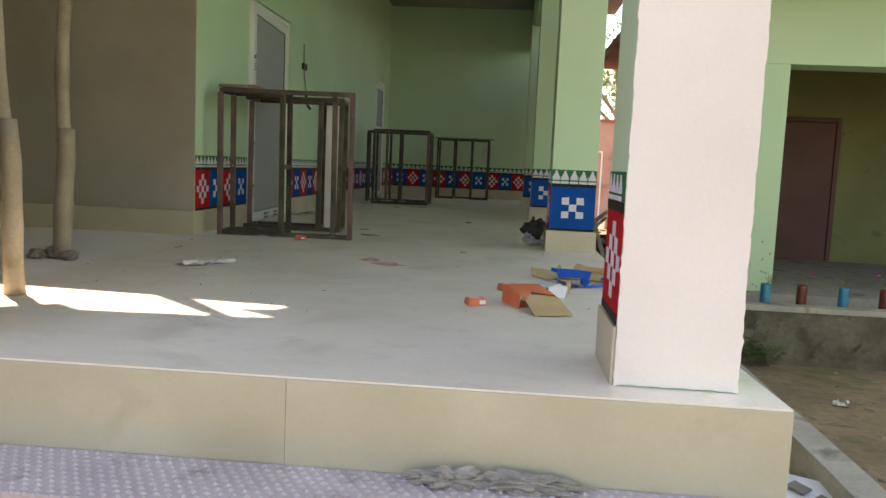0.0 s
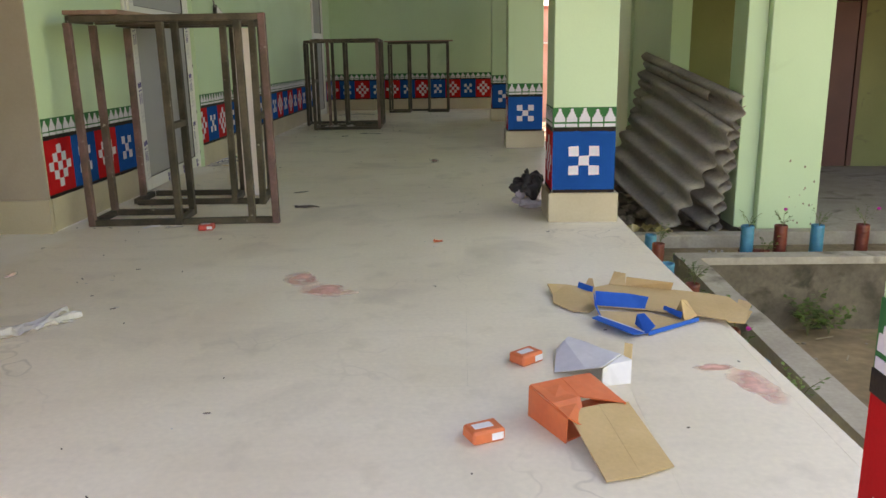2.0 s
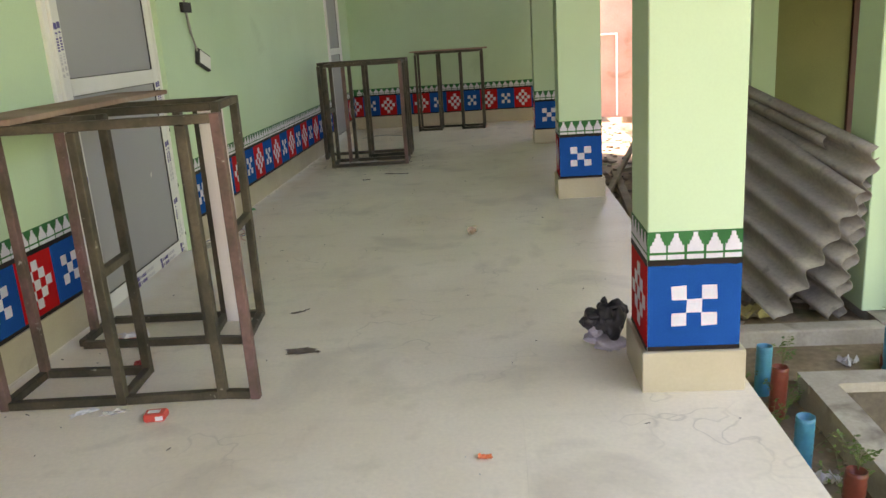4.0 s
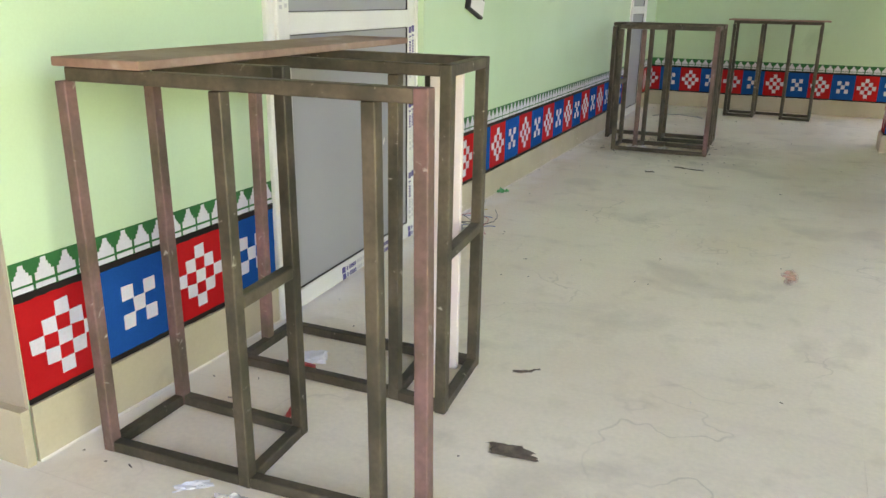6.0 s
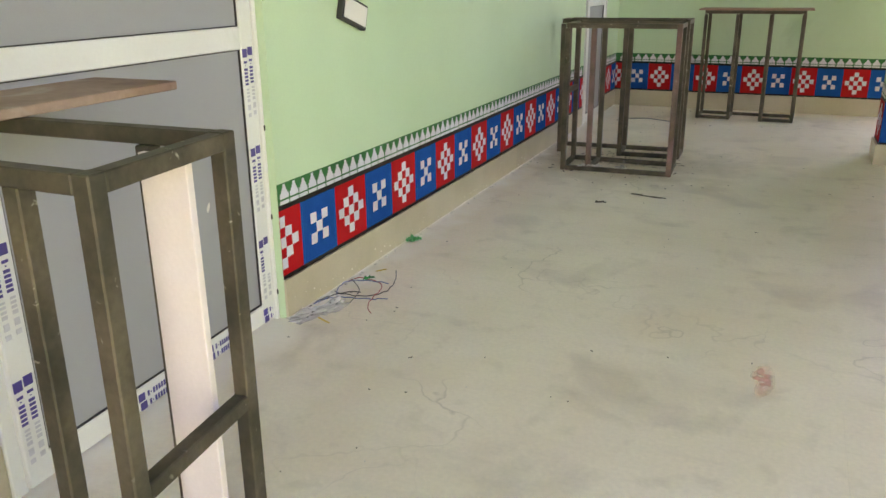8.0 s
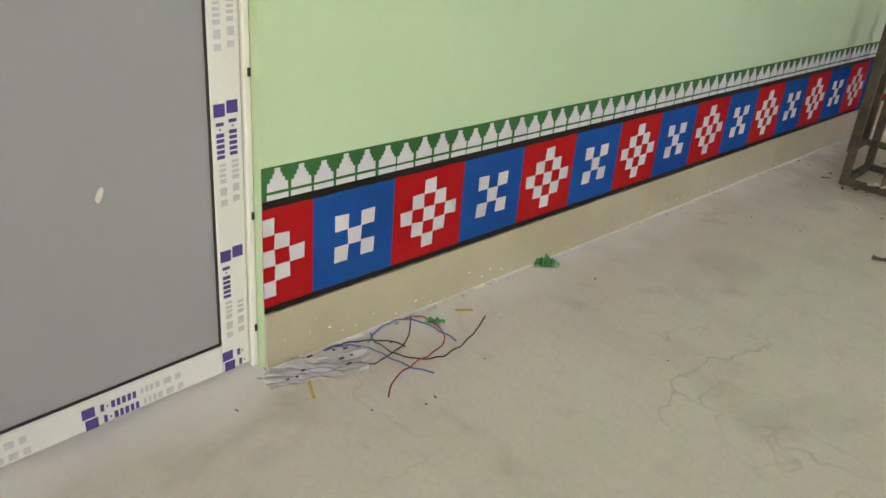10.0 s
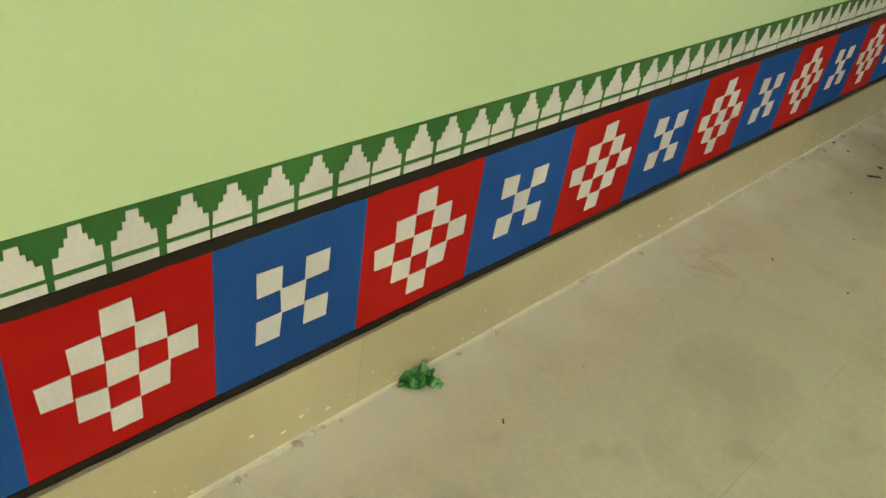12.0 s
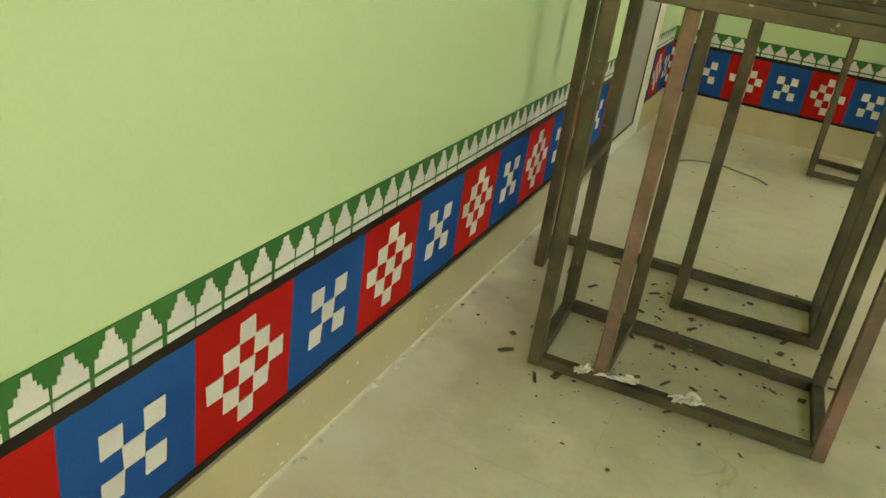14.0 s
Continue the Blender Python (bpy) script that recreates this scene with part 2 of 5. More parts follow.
M_CLOTH = mat("black_bag_plastic", (0.012, 0.012, 0.014), (0.03, 0.03, 0.034), 0.45, big=8, small=30, fine=0.2, bump=0.5)
M_LILAC = mat("grey_cloth_lining", (0.34, 0.31, 0.35), (0.45, 0.42, 0.46), 0.8, big=9, small=60)
M_SOIL = mat("garden_soil", (0.17, 0.125, 0.08), (0.26, 0.20, 0.135), 0.95, big=2.5, small=22, fine=0.25, bump=1.0, stain=(0.09, 0.11, 0.035), stain_at=0.6, stain_scale=2.2)
M_DIRT = mat("courtyard_dirt", (0.19, 0.14, 0.09), (0.30, 0.22, 0.14), 0.95, big=1.5, small=14, fine=0.22, bump=1.0, stain=(0.12, 0.14, 0.05), stain_at=0.6, stain_scale=1.2)
M_KERB = mat("cement_kerb", (0.33, 0.30, 0.26), (0.42, 0.39, 0.34), 0.9, big=3, small=45, fine=0.1, bump=0.4, stain=(0.20, 0.18, 0.15), stain_at=0.58, stain_scale=3)
# rubble masonry, darker than the cement cap above it
M_MASONRY = mat("dark_rubble_masonry", (0.10, 0.085, 0.065), (0.17, 0.145, 0.115), 0.95, big=4, small=26, fine=0.2, bump=0.8, stain=(0.06, 0.055, 0.04), stain_at=0.56, stain_scale=5)
M_ASB = mat("asbestos_cement_sheet", (0.21, 0.19, 0.165), (0.27, 0.25, 0.215), 0.9, big=3, small=40, fine=0.15, bump=0.35, stain=(0.15, 0.14, 0.12), stain_at=0.62, stain_scale=9)
M_PAVER = mat("chequered_paver", (0.44, 0.38, 0.38), (0.54, 0.48, 0.47), 0.75, big=4, small=60, fine=0.08, bump=0.2, stain=(0.33, 0.28, 0.26), stain_at=0.58, stain_scale=6)
M_BBLUE = mat("blue_painted_bottle", (0.015, 0.20, 0.33), (0.03, 0.27, 0.42), 0.35, big=10, small=60, fine=0.08)
M_BRED = mat("red_brown_bottle", (0.15, 0.028, 0.018), (0.21, 0.045, 0.03), 0.35, big=10, small=60, fine=0.1)
M_LEAF = mat("leaf_green", (0.055, 0.12, 0.02), (0.11, 0.19, 0.04), 0.6, big=9, small=50, rand=0.2)
M_LEAF2 = mat("sunlit_leaf", (0.10, 0.20, 0.03), (0.17, 0.30, 0.05), 0.55, big=2, small=50)
M_STEM = mat("plant_stem", (0.12, 0.15, 0.06), (0.18, 0.19, 0.09), 0.7)
M_FLOWER = mat("magenta_petal", (0.50, 0.02, 0.26), (0.60, 0.03, 0.33), 0.5)
M_BROWN = mat("brown_door_paint", (0.075, 0.022, 0.014), (0.105, 0.032, 0.02), 0.5, big=2, small=60, fine=0.08)
M_FARPINK = mat("pink_compound_wall", (0.52, 0.25, 0.21), (0.62, 0.34, 0.29), 0.85, big=1.2, small=30, fine=0.08, bump=0.3, stain=(0.30, 0.17, 0.12), stain_at=0.56, stain_scale=1.5)
M_ROOFRED = mat("red_roof_edge", (0.33, 0.09, 0.06), (0.40, 0.13, 0.09), 0.8, big=2)
M_RUBBLE = mat("broken_rubble", (0.17, 0.14, 0.115), (0.31, 0.27, 0.23), 0.95, big=6, small=40, fine=0.15, bump=0.5)
M_CEMENT = mat("dried_cement", (0.24, 0.22, 0.19), (0.36, 0.33, 0.29), 0.95, big=9, small=60, fine=0.12, bump=0.6)
M_WIREK = mat("black_wire", (0.012, 0.012, 0.013), (0.02, 0.02, 0.02), 0.4)
M_WIRER = mat("red_wire", (0.45, 0.03, 0.03), (0.52, 0.04, 0.04), 0.4)
M_WIREB = mat("blue_wire", (0.06, 0.13, 0.36), (0.08, 0.16, 0.42), 0.4)
M_WIREG = mat("grey_wire", (0.25, 0.25, 0.22), (0.32, 0.31, 0.28), 0.4)
M_YELLOW = mat("yellow_strip", (0.62, 0.42, 0.05), (0.70, 0.50, 0.08), 0.5)
M_EMERALD = mat("green_crumpled_plastic", (0.008, 0.24, 0.07), (0.015, 0.31, 0.10), 0.35, big=20)
M_CRUMBS = mat("floor_litter", (0.07, 0.055, 0.045), (0.16, 0.13, 0.10), 0.9, big=20)
M_CHIPS = mat("pale_chips", (0.62, 0.60, 0.55), (0.72, 0.70, 0.66), 0.8, big=20)
M_MORTAR = mat("pale_mortar_dust", (0.78, 0.74, 0.66), (0.87, 0.83, 0.76), 0.9, big=9, small=60, fine=0.05, bump=0.15)
M_CORAL = mat("spilt_pink_powder", (0.93, 0.52, 0.44), (0.93, 0.62, 0.54), 0.9, big=6, small=30, fine=0.1)
cn, cl = M_CORAL.node_tree.nodes, M_CORAL.node_tree.links
powder = cn.new("ShaderNodeTexNoise")
powder.inputs["Scale"].default_value, powder.inputs["Detail"].default_value = 16, 7
thin = cn.new("ShaderNodeMapRange")
thin.inputs[1].default_value, thin.inputs[2].default_value, thin.inputs[4].default_value = 0.25, 0.60, 0.75
cl.new(cn.new("ShaderNodeNewGeometry").outputs["Position"], powder.inputs["Vector"])
cl.new(powder.outputs["Fac"], thin.inputs[0])
reach = cn.new("ShaderNodeVectorMath")
reach.operation = "DISTANCE"
reach.inputs[1].default_value = (0.5, 0.5, 0.5)
fade = cn.new("ShaderNodeMapRange")
fade.inputs[1].default_value, fade.inputs[2].default_value, fade.inputs[3].default_value, fade.inputs[4].default_value = 0.12, 0.50, 1.0, 0.0
cover = cn.new("ShaderNodeMath")
cover.operation = "MULTIPLY"
flat = cn.new("ShaderNodeVectorMath")
flat.operation = "MULTIPLY_ADD"
flat.inputs[1].default_value, flat.inputs[2].default_value = (1, 1, 0), (0, 0, 0.5)
cl.new(cn.new("ShaderNodeTexCoord").outputs["Generated"], flat.inputs[0])
cl.new(flat.outputs[0], reach.inputs[0])
cl.new(reach.outputs["Value"], fade.inputs[0])
cl.new(thin.outputs[0], cover.inputs[0])
cl.new(fade.outputs[0], cover.inputs[1])
cl.new(cover.outputs[0], cn["Principled BSDF"].inputs["Alpha"])
M_FILM = mat("clear_film_litter", (0.76, 0.75, 0.74), (0.86, 0.85, 0.84), 0.2, trans=0.42, big=12, small=30, fine=0.08, bump=0.3)
M_GILT = mat("gold_wrapper", (0.42, 0.35, 0.16), (0.55, 0.47, 0.24), 0.35, 0.2, big=12, small=30, bump=0.5)


# ---- mesh helpers ----
def link(name, bm, mats, base=(0, 0, 0), smooth=False):
    me = bpy.data.meshes.new(name)
    bmesh.ops.translate(bm, verts=bm.verts, vec=-Vector(base))
    bm.normal_update()
    bm.to_mesh(me)
    bm.free()
    for m in (mats if isinstance(mats, (list, tuple)) else [mats]):
        me.materials.append(m)
    if smooth:
        for f in me.polygons:
            f.use_smooth = True
    return new(name, me)


def solid(name, bm, mats, label="", category="", kind="", group="", base=(0, 0, 0), smooth=False):
    """A top-level thing of one mesh, drawn in world coordinates."""
    ob = link(name, bm, mats, base, smooth)
    ob.location = base
    return tagged(ob, label, category, group, kind)


def thing(name, base, label, category, group="", kind=""):
    ob = new(name)
    ob.empty_display_size = 0.1
    ob.location = base
    return tagged(ob, label, category, group, kind)


def part(name, bm, mats, parent, label="", smooth=False, world=True):
    """A part under a thing (or under a part); drawn in world coordinates unless world is off."""
    base = Vector((0, 0, 0))
    if world:
        p = parent
        while p:
            base += p.location
            p = p.parent
    ob = link(name, bm, mats, base, smooth)
    ob.parent = parent
    return tagged(ob, label) if label else ob


def box(bm, x0, x1, y0, y1, z0, z1, bevel=0.0, mi=0):
    r = bmesh.ops.create_cube(bm, size=1)
    bmesh.ops.scale(bm, vec=(x1 - x0, y1 - y0, z1 - z0), verts=r["verts"])
    bmesh.ops.translate(bm, vec=((x0 + x1) / 2, (y0 + y1) / 2, (z0 + z1) / 2), verts=r["verts"])
    fs = {f for v in r["verts"] for f in v.link_faces}
    for f in fs:
        f.material_index = mi
    if bevel:
        es = list({e for v in r["verts"] for e in v.link_edges})
        bmesh.ops.bevel(bm, geom=es, offset=bevel, segments=1, affect="EDGES", profile=0.5)
    return bm


def boxes(*rows, bevel=0.0):
    bm = bmesh.new()
    for r in rows:
        box(bm, *r, bevel=bevel)
    return bm


def bar(bm, p, q, w, d=None, bevel=0.003, up=(0, 0, 1)):
    """A square tube or batten from p to q."""
    p, q = Vector(p), Vector(q)
    d = d or w
    r = bmesh.ops.create_cube(bm, size=1)
    vs = r["verts"]
    bmesh.ops.scale(bm, vec=(w, d, (q - p).length), verts=vs)
    if bevel:
        es = list({e for v in vs for e in v.link_edges})
        vs = list({v for f in bmesh.ops.bevel(bm, geom=es, offset=bevel, segments=1, affect="EDGES", profile=0.5)["faces"] for v in f.verts})
    rot = (q - p).to_track_quat("Z", "Y").to_matrix()
    bmesh.ops.rotate(bm, matrix=rot, verts=vs)
    bmesh.ops.translate(bm, vec=(p + q) / 2, verts=vs)
    return bm


def tube(bm, pts, r, seg=6):
    """A round tube along points, with r one radius or one per point."""
    pts = [Vector(p) for p in pts]
    rings = []
    for i, p in enumerate(pts):
        d = (pts[min(i + 1, len(pts) - 1)] - pts[max(i - 1, 0)]).normalized()
        s = d.cross(Vector((0, 0, 1)) if abs(d.z) < 0.95 else Vector((1, 0, 0))).normalized()
        u = s.cross(d)
        rad = r[i] if isinstance(r, (list, tuple)) else r
        rings.append([bm.verts.new(p + rad * (math.cos(a) * s + math.sin(a) * u)) for a in [2 * math.pi * k / seg for k in range(seg)]])
    for a, b in zip(rings, rings[1:]):
        for k in range(seg):
            bm.faces.new((a[k], a[(k + 1) % seg], b[(k + 1) % seg], b[k]))
    bm.faces.new(rings[0][::-1])
    bm.faces.new(rings[-1])
    return bm


def lathe(bm, profile, seg=18, at=(0, 0, 0)):
    at = Vector(at)
    rings = [[bm.verts.new(at + Vector((r * math.cos(2 * math.pi * k / seg), r * math.sin(2 * math.pi * k / seg), z))) for k in range(seg)] for r, z in profile]
    for a, b in zip(rings, rings[1:]):
        for k in range(seg):
            bm.faces.new((a[k], a[(k + 1) % seg], b[(k + 1) % seg], b[k]))
    bm.faces.new(rings[0][::-1])
    bm.faces.new(rings[-1])
    return bm


def prism(bm, poly, z0, z1, plane="xy", mi=0):
    """A flat polygon pushed from z0 to z1; plane tells which axes its two numbers run along."""
    def at(a, b, c):
        return {"xy": (a, b, c), "yz": (c, a, b), "xz": (a, c, b)}[plane]
    lo = [bm.verts.new(at(a, b, z0)) for a, b in poly]
    hi = [bm.verts.new(at(a, b, z1)) for a, b in poly]
    fs = [bm.faces.new(lo[::-1]), bm.faces.new(hi)]
    for k in range(len(poly)):
        fs.append(bm.faces.new((lo[k], lo[(k + 1) % len(poly)], hi[(k + 1) % len(poly)], hi[k])))
    for f in fs:
        f.material_index = mi
    return fs


def lump(bm, at, r, rough=0.35, flat=1.0, seed=0, sub=2):
    r0 = bmesh.ops.create_icosphere(bm, subdivisions=sub, radius=1)
    for v in r0["verts"]:
        k = 1 + rough * noise.noise(v.co * 1.7 + Vector((seed * 7.3, seed, 0)))
        v.co = Vector((v.co.x * r * k, v.co.y * r * k, v.co.z * r * k * flat)) + Vector(at)


def crumple(bm, at, w, d, h, n=10, seed=0, turn=0.0):
    """A crumpled sheet that lies on the floor."""
    c, s = math.cos(turn), math.sin(turn)
    g = []
    for i in range(n + 1):
        row = []
        for j in range(n + 1):
            u, v = i / n - 0.5, j / n - 0.5
            e = noise.noise(Vector((u * 5 + seed, v * 5, seed * 3.1)))
            k = abs(noise.noise(Vector((u * 4, v * 4 + seed, 9.2))))
            x, y = u * w * (1 + 0.5 * e), v * d * (1 + 0.5 * k)
            row.append(bm.verts.new((at[0] + c * x - s * y, at[1] + s * x + c * y, at[2] + 0.003 + h * k * 1.6)))
        g.append(row)
    for i in range(n):
        for j in range(n):
            bm.faces.new((g[i][j], g[i + 1][j], g[i + 1][j + 1], g[i][j + 1]))


def fix(bm):
    bmesh.ops.recalc_face_normals(bm, faces=bm.faces)
    return bm


# ---- plan ----
WX, Y0, Y1 = -2.245, 5.28, 15.09       # inner face of the long wall, its near end, the end wall
EDGE_X, EDGE_Y, FRONT_X = 0.93, 1.445, 1.017    # outer edges of the raised floor, which widens to the front
GROUND, TOP = -1.02, 3.70
PITCH, ZB, ZT = 0.305, 0.205, 0.507    # painted squares
DOOR_A, DOOR_B = (6.50, 7.945), (13.42, 14.32)

# ---- ground and raised floor ----
bm = bmesh.new()
bmesh.ops.create_grid(bm, x_segments=2, y_segments=2, size=400)
bmesh.ops.translate(bm, verts=bm.verts, vec=(0, 0, GROUND))
solid("ground", bm, M_DIRT, "bare brown courtyard earth with patches of weeds", "ground", "structure")
floor = solid("floor", boxes((-4.6, EDGE_X - 0.012, EDGE_Y + 0.012, Y1 + 0.3, GROUND - 0.05, -0.032)), M_GROUT, "raised veranda floor of pale worn marble slabs", "floor", "structure")

# steps up to the floor
for i in range(4):
    y1, z1 = EDGE_Y - 0.33 * i, -0.262 - 0.19 * i
    solid("step_%d" % (i + 1), boxes((-4.6, FRONT_X, y1 - 0.33, y1 - 0.004, GROUND - 0.05, z1), bevel=0.006), M_PAVER, "pinkish grey chequered paver step", "step", "structure")
bm = bmesh.new()
for j in range(11):
    for i in range(100):
        cx, cy = -2.55 + i * 0.036 + (0.018 if j % 2 else 0), EDGE_Y - 0.032 - j * 0.03
        if cx > FRONT_X - 0.02:
            continue
        vs = [bm.verts.new((cx + a * 0.013, cy + b * 0.010, -0.2625)) for a, b in ((-1, 0), (0, -1), (1, 0), (0, 1))]
        t = bm.verts.new((cx, cy, -0.2545))
        for k in range(4):
            bm.faces.new((vs[k], vs[(k + 1) % 4], t))
solid("paver_studs", bm, M_PAVER, "small raised lozenge studs of the chequered paver", "paver studs", "stuff")

# ---- walls ----
def wall_with_gaps(name, plane_x, thick, y0, y1, z0, z1, gaps, material, label):
    bm = bmesh.new()
    at = y0
    for g0, g1, gz in gaps:
        box(bm, plane_x - thick, plane_x, at, g0, z0, z1)
        box(bm, plane_x - thick, plane_x, g0, g1, gz, z1)
        at = g1
    box(bm, plane_x - thick, plane_x, at, y1, z0, z1)
    return solid(name, bm, material, label, "wall", "structure")


wall_with_gaps("wall_west", WX, 0.23, Y0, Y1, -0.03, TOP, [(*DOOR_A, 2.1), (*DOOR_B, 2.1)], M_GREEN, "long light green painted veranda wall")
solid("wall_north", boxes((-5.0, 1.3, Y1, Y1 + 0.23, -0.03, TOP)), M_GREEN, "light green painted end wall of the veranda", "wall", "structure")
solid("wall_front", boxes((-4.6, WX - 0.0025, Y0 - 0.012, Y0 - 0.0005, -0.03, TOP)), M_BRPLASTER, "brownish plaster wall face", "wall", "structure")
solid("wall_front_core", boxes((-4.6, WX - 0.232, Y0, Y0 + 0.22, -0.03, TOP), (-5.2, -4.606, Y0 + 0.221, Y0 + 0.299, -0.03, TOP)), M_PINK, "plain masonry wall behind the plaster", "wall", "structure")
# unseen wall added to keep front daylight off the porch's left side
solid("wall_front_outer", boxes((-4.6, -1.56, 1.53, 1.75, -0.03, 2.148)), M_KERB, "plain cement wall added out of view to darken the porch corner", "wall", "structure")
# added out of view; its grey keeps bounce light in the porch low
solid("wall_west_outer", boxes((-4.83, -4.605, -2.0, Y0 + 0.22, GROUND - 0.05, TOP)), M_KERB, "plain cement side wall added out of view to close and dim the porch", "wall", "structure")
solid("room_back_wall", boxes((-5.2, -5.001, Y0 + 0.3, Y1 + 0.23, -0.03, TOP)), M_PINK, "plain room wall behind the doors", "wall", "structure")


# ceiling, with two ragged openings added to throw sun patches on the floor
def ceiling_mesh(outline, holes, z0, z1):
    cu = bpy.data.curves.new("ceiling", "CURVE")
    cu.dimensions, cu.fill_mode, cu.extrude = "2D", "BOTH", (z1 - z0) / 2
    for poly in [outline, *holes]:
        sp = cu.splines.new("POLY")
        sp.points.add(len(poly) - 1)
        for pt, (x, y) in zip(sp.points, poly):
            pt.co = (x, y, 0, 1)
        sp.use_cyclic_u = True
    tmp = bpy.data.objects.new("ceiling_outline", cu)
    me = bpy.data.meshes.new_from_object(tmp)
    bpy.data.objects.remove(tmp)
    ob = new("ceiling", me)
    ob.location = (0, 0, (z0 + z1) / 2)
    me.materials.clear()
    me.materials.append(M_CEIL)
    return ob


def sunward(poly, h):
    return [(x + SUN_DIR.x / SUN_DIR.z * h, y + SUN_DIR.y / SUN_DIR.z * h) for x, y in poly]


# outlines of the sun patches on the floor, carried up to the openings
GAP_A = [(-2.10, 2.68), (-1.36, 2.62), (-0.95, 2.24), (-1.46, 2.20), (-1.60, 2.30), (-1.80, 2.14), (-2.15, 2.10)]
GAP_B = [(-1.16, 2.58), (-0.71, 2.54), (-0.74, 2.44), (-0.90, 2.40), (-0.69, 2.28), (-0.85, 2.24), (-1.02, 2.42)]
# the run out to x 2.1 is an added overhang that dims the veranda
tagged(ceiling_mesh([(-5.2, 1.15), (1.4, 1.15), (1.4, 2.6), (2.1, 2.6), (2.1, Y1 + 0.23), (-5.2, Y1 + 0.23)], [sunward(GAP_A, TOP), sunward(GAP_B, TOP)], TOP, TOP + 0.06), "plain dark grey veranda ceiling with added overhang and sun openings", "ceiling", "", "structure")
# unseen wall added above the roof to keep sun off the courtyard
solid("upper_wall", boxes((1.0, 1.2, 2.5, Y1 + 0.23, TOP + 0.061, 11.5)), M_GREEN, "plain green wall added above the roof to shade the courtyard", "wall", "structure")
solid("beam_east", boxes((0.50, 0.88, 1.53, Y1, 2.95, TOP - 0.002)), M_GREEN, "light green beam along the tops of the columns", "beam", "structure")
# unseen beam, hung low to hold back daylight from the front
solid("beam_front", boxes((-4.6, 0.498, 1.53, 1.83, 2.15, TOP - 0.002)), M_KERB, "unseen cement front beam of the porch, set low to cut daylight", "beam", "structure")


# ---- painted border ----
RED_CELLS = [(c, r) for r in range(-2, 3) for c in range(-2, 3) if abs(c) + abs(r) <= 2 and (c + r) % 2 == 0]
BLUE_CELLS = [(-1, -1), (1, -1), (0, 0), (-1, 1), (1, 1)]
panel_meshes = {}


def panel_mesh(colour, w, h, u0=0.0, u1=None):
    """A painted square, local x along the wall and -y out of it, cut to the stretch u0 to u1 of its width."""
    u1 = w if u1 is None else u1
    key = (colour, round(w, 3), round(h, 3), round(u0, 3), round(u1, 3))
    if key in panel_meshes:
        return panel_meshes[key]
    rng = random.Random(hash(key[1:]) % 1000 + len(colour))
    bm = bmesh.new()
    box(bm, u0, u1, -0.0022, 0.0, 0, h)
    cells, cw, ch = (RED_CELLS, 0.160 * w, 0.158 * h) if colour == "red" else (BLUE_CELLS, 0.164 * w, 0.164 * h)
    for c, r in cells:
        j = [rng.uniform(-0.0022, 0.0022) for _ in range(8)]
        xa, xb = w / 2 + (c - 0.5) * cw, w / 2 + (c + 0.5) * cw
        za, zb = h / 2 + (r - 0.5) * ch, h / 2 + (r + 0.5) * ch
        poly = [(xa + j[0], za + j[1]), (xb + j[2], za + j[3]), (xb + j[4], zb + j[5]), (xa + j[6], zb + j[7])]
        poly = [(min(max(x, u0), u1), z) for x, z in poly]
        if max(p[0] for p in poly) - min(p[0] for p in poly) < 0.004:
            continue
        prism(bm, poly, -0.0040, -0.0021, "xz", mi=1)
    fix(bm)
    me = bpy.data.meshes.new(colour + "_square")
    bm.to_mesh(me)
    bm.free()
    me.materials.append(M_RED if colour == "red" else M_BLUE)
    me.materials.append(M_WHITE)
    panel_meshes[key] = me
    return me


def frieze_mesh(w, n, u0=0.0, u1=None, h=0.125):
    """A stretch of the green frieze: n white stepped shrines over a white line."""
    u1 = w if u1 is None else u1
    key = ("frieze", round(w, 3), n, round(u0, 3), round(u1, 3), h)
    if key in panel_meshes:
        return panel_meshes[key]
    rng = random.Random(int(w * 1000) + n)
    bm = bmesh.new()
    box(bm, u0, u1, -0.0022, 0.0, 0, h)
    p = w / n
    steps = [(0.43, 0.28), (0.42, 0.52), (0.31, 0.52), (0.29, 0.65), (0.20, 0.65), (0.19, 0.77), (0.12, 0.77), (0.11, 0.93)]
    for i in range(n):
        c = (i + 0.5) * p + rng.uniform(-0.003, 0.003)
        if not u0 + 0.4 * p < c < u1 - 0.4 * p:
            continue
        k = rng.uniform(0.95, 1.03)
        right = [(c + a * p, h * b * k) for a, b in steps]
        left = [(c - a * p, h * b * k) for a, b in reversed(steps)]
        prism(bm, right + left, -0.0040, -0.0021, "xz", mi=1)
        prism(bm, [(c - 0.44 * p, h * 0.03), (c + 0.44 * p, h * 0.03), (c + 0.44 * p, h * 0.19), (c - 0.44 * p, h * 0.19)], -0.0040, -0.0021, "xz", mi=1)
    fix(bm)
    me = bpy.data.meshes.new("frieze")
    bm.to_mesh(me)
    bm.free()
    me.materials.append(M_DKGREEN)
    me.materials.append(M_WHITE)
    panel_meshes[key] = me
    return me


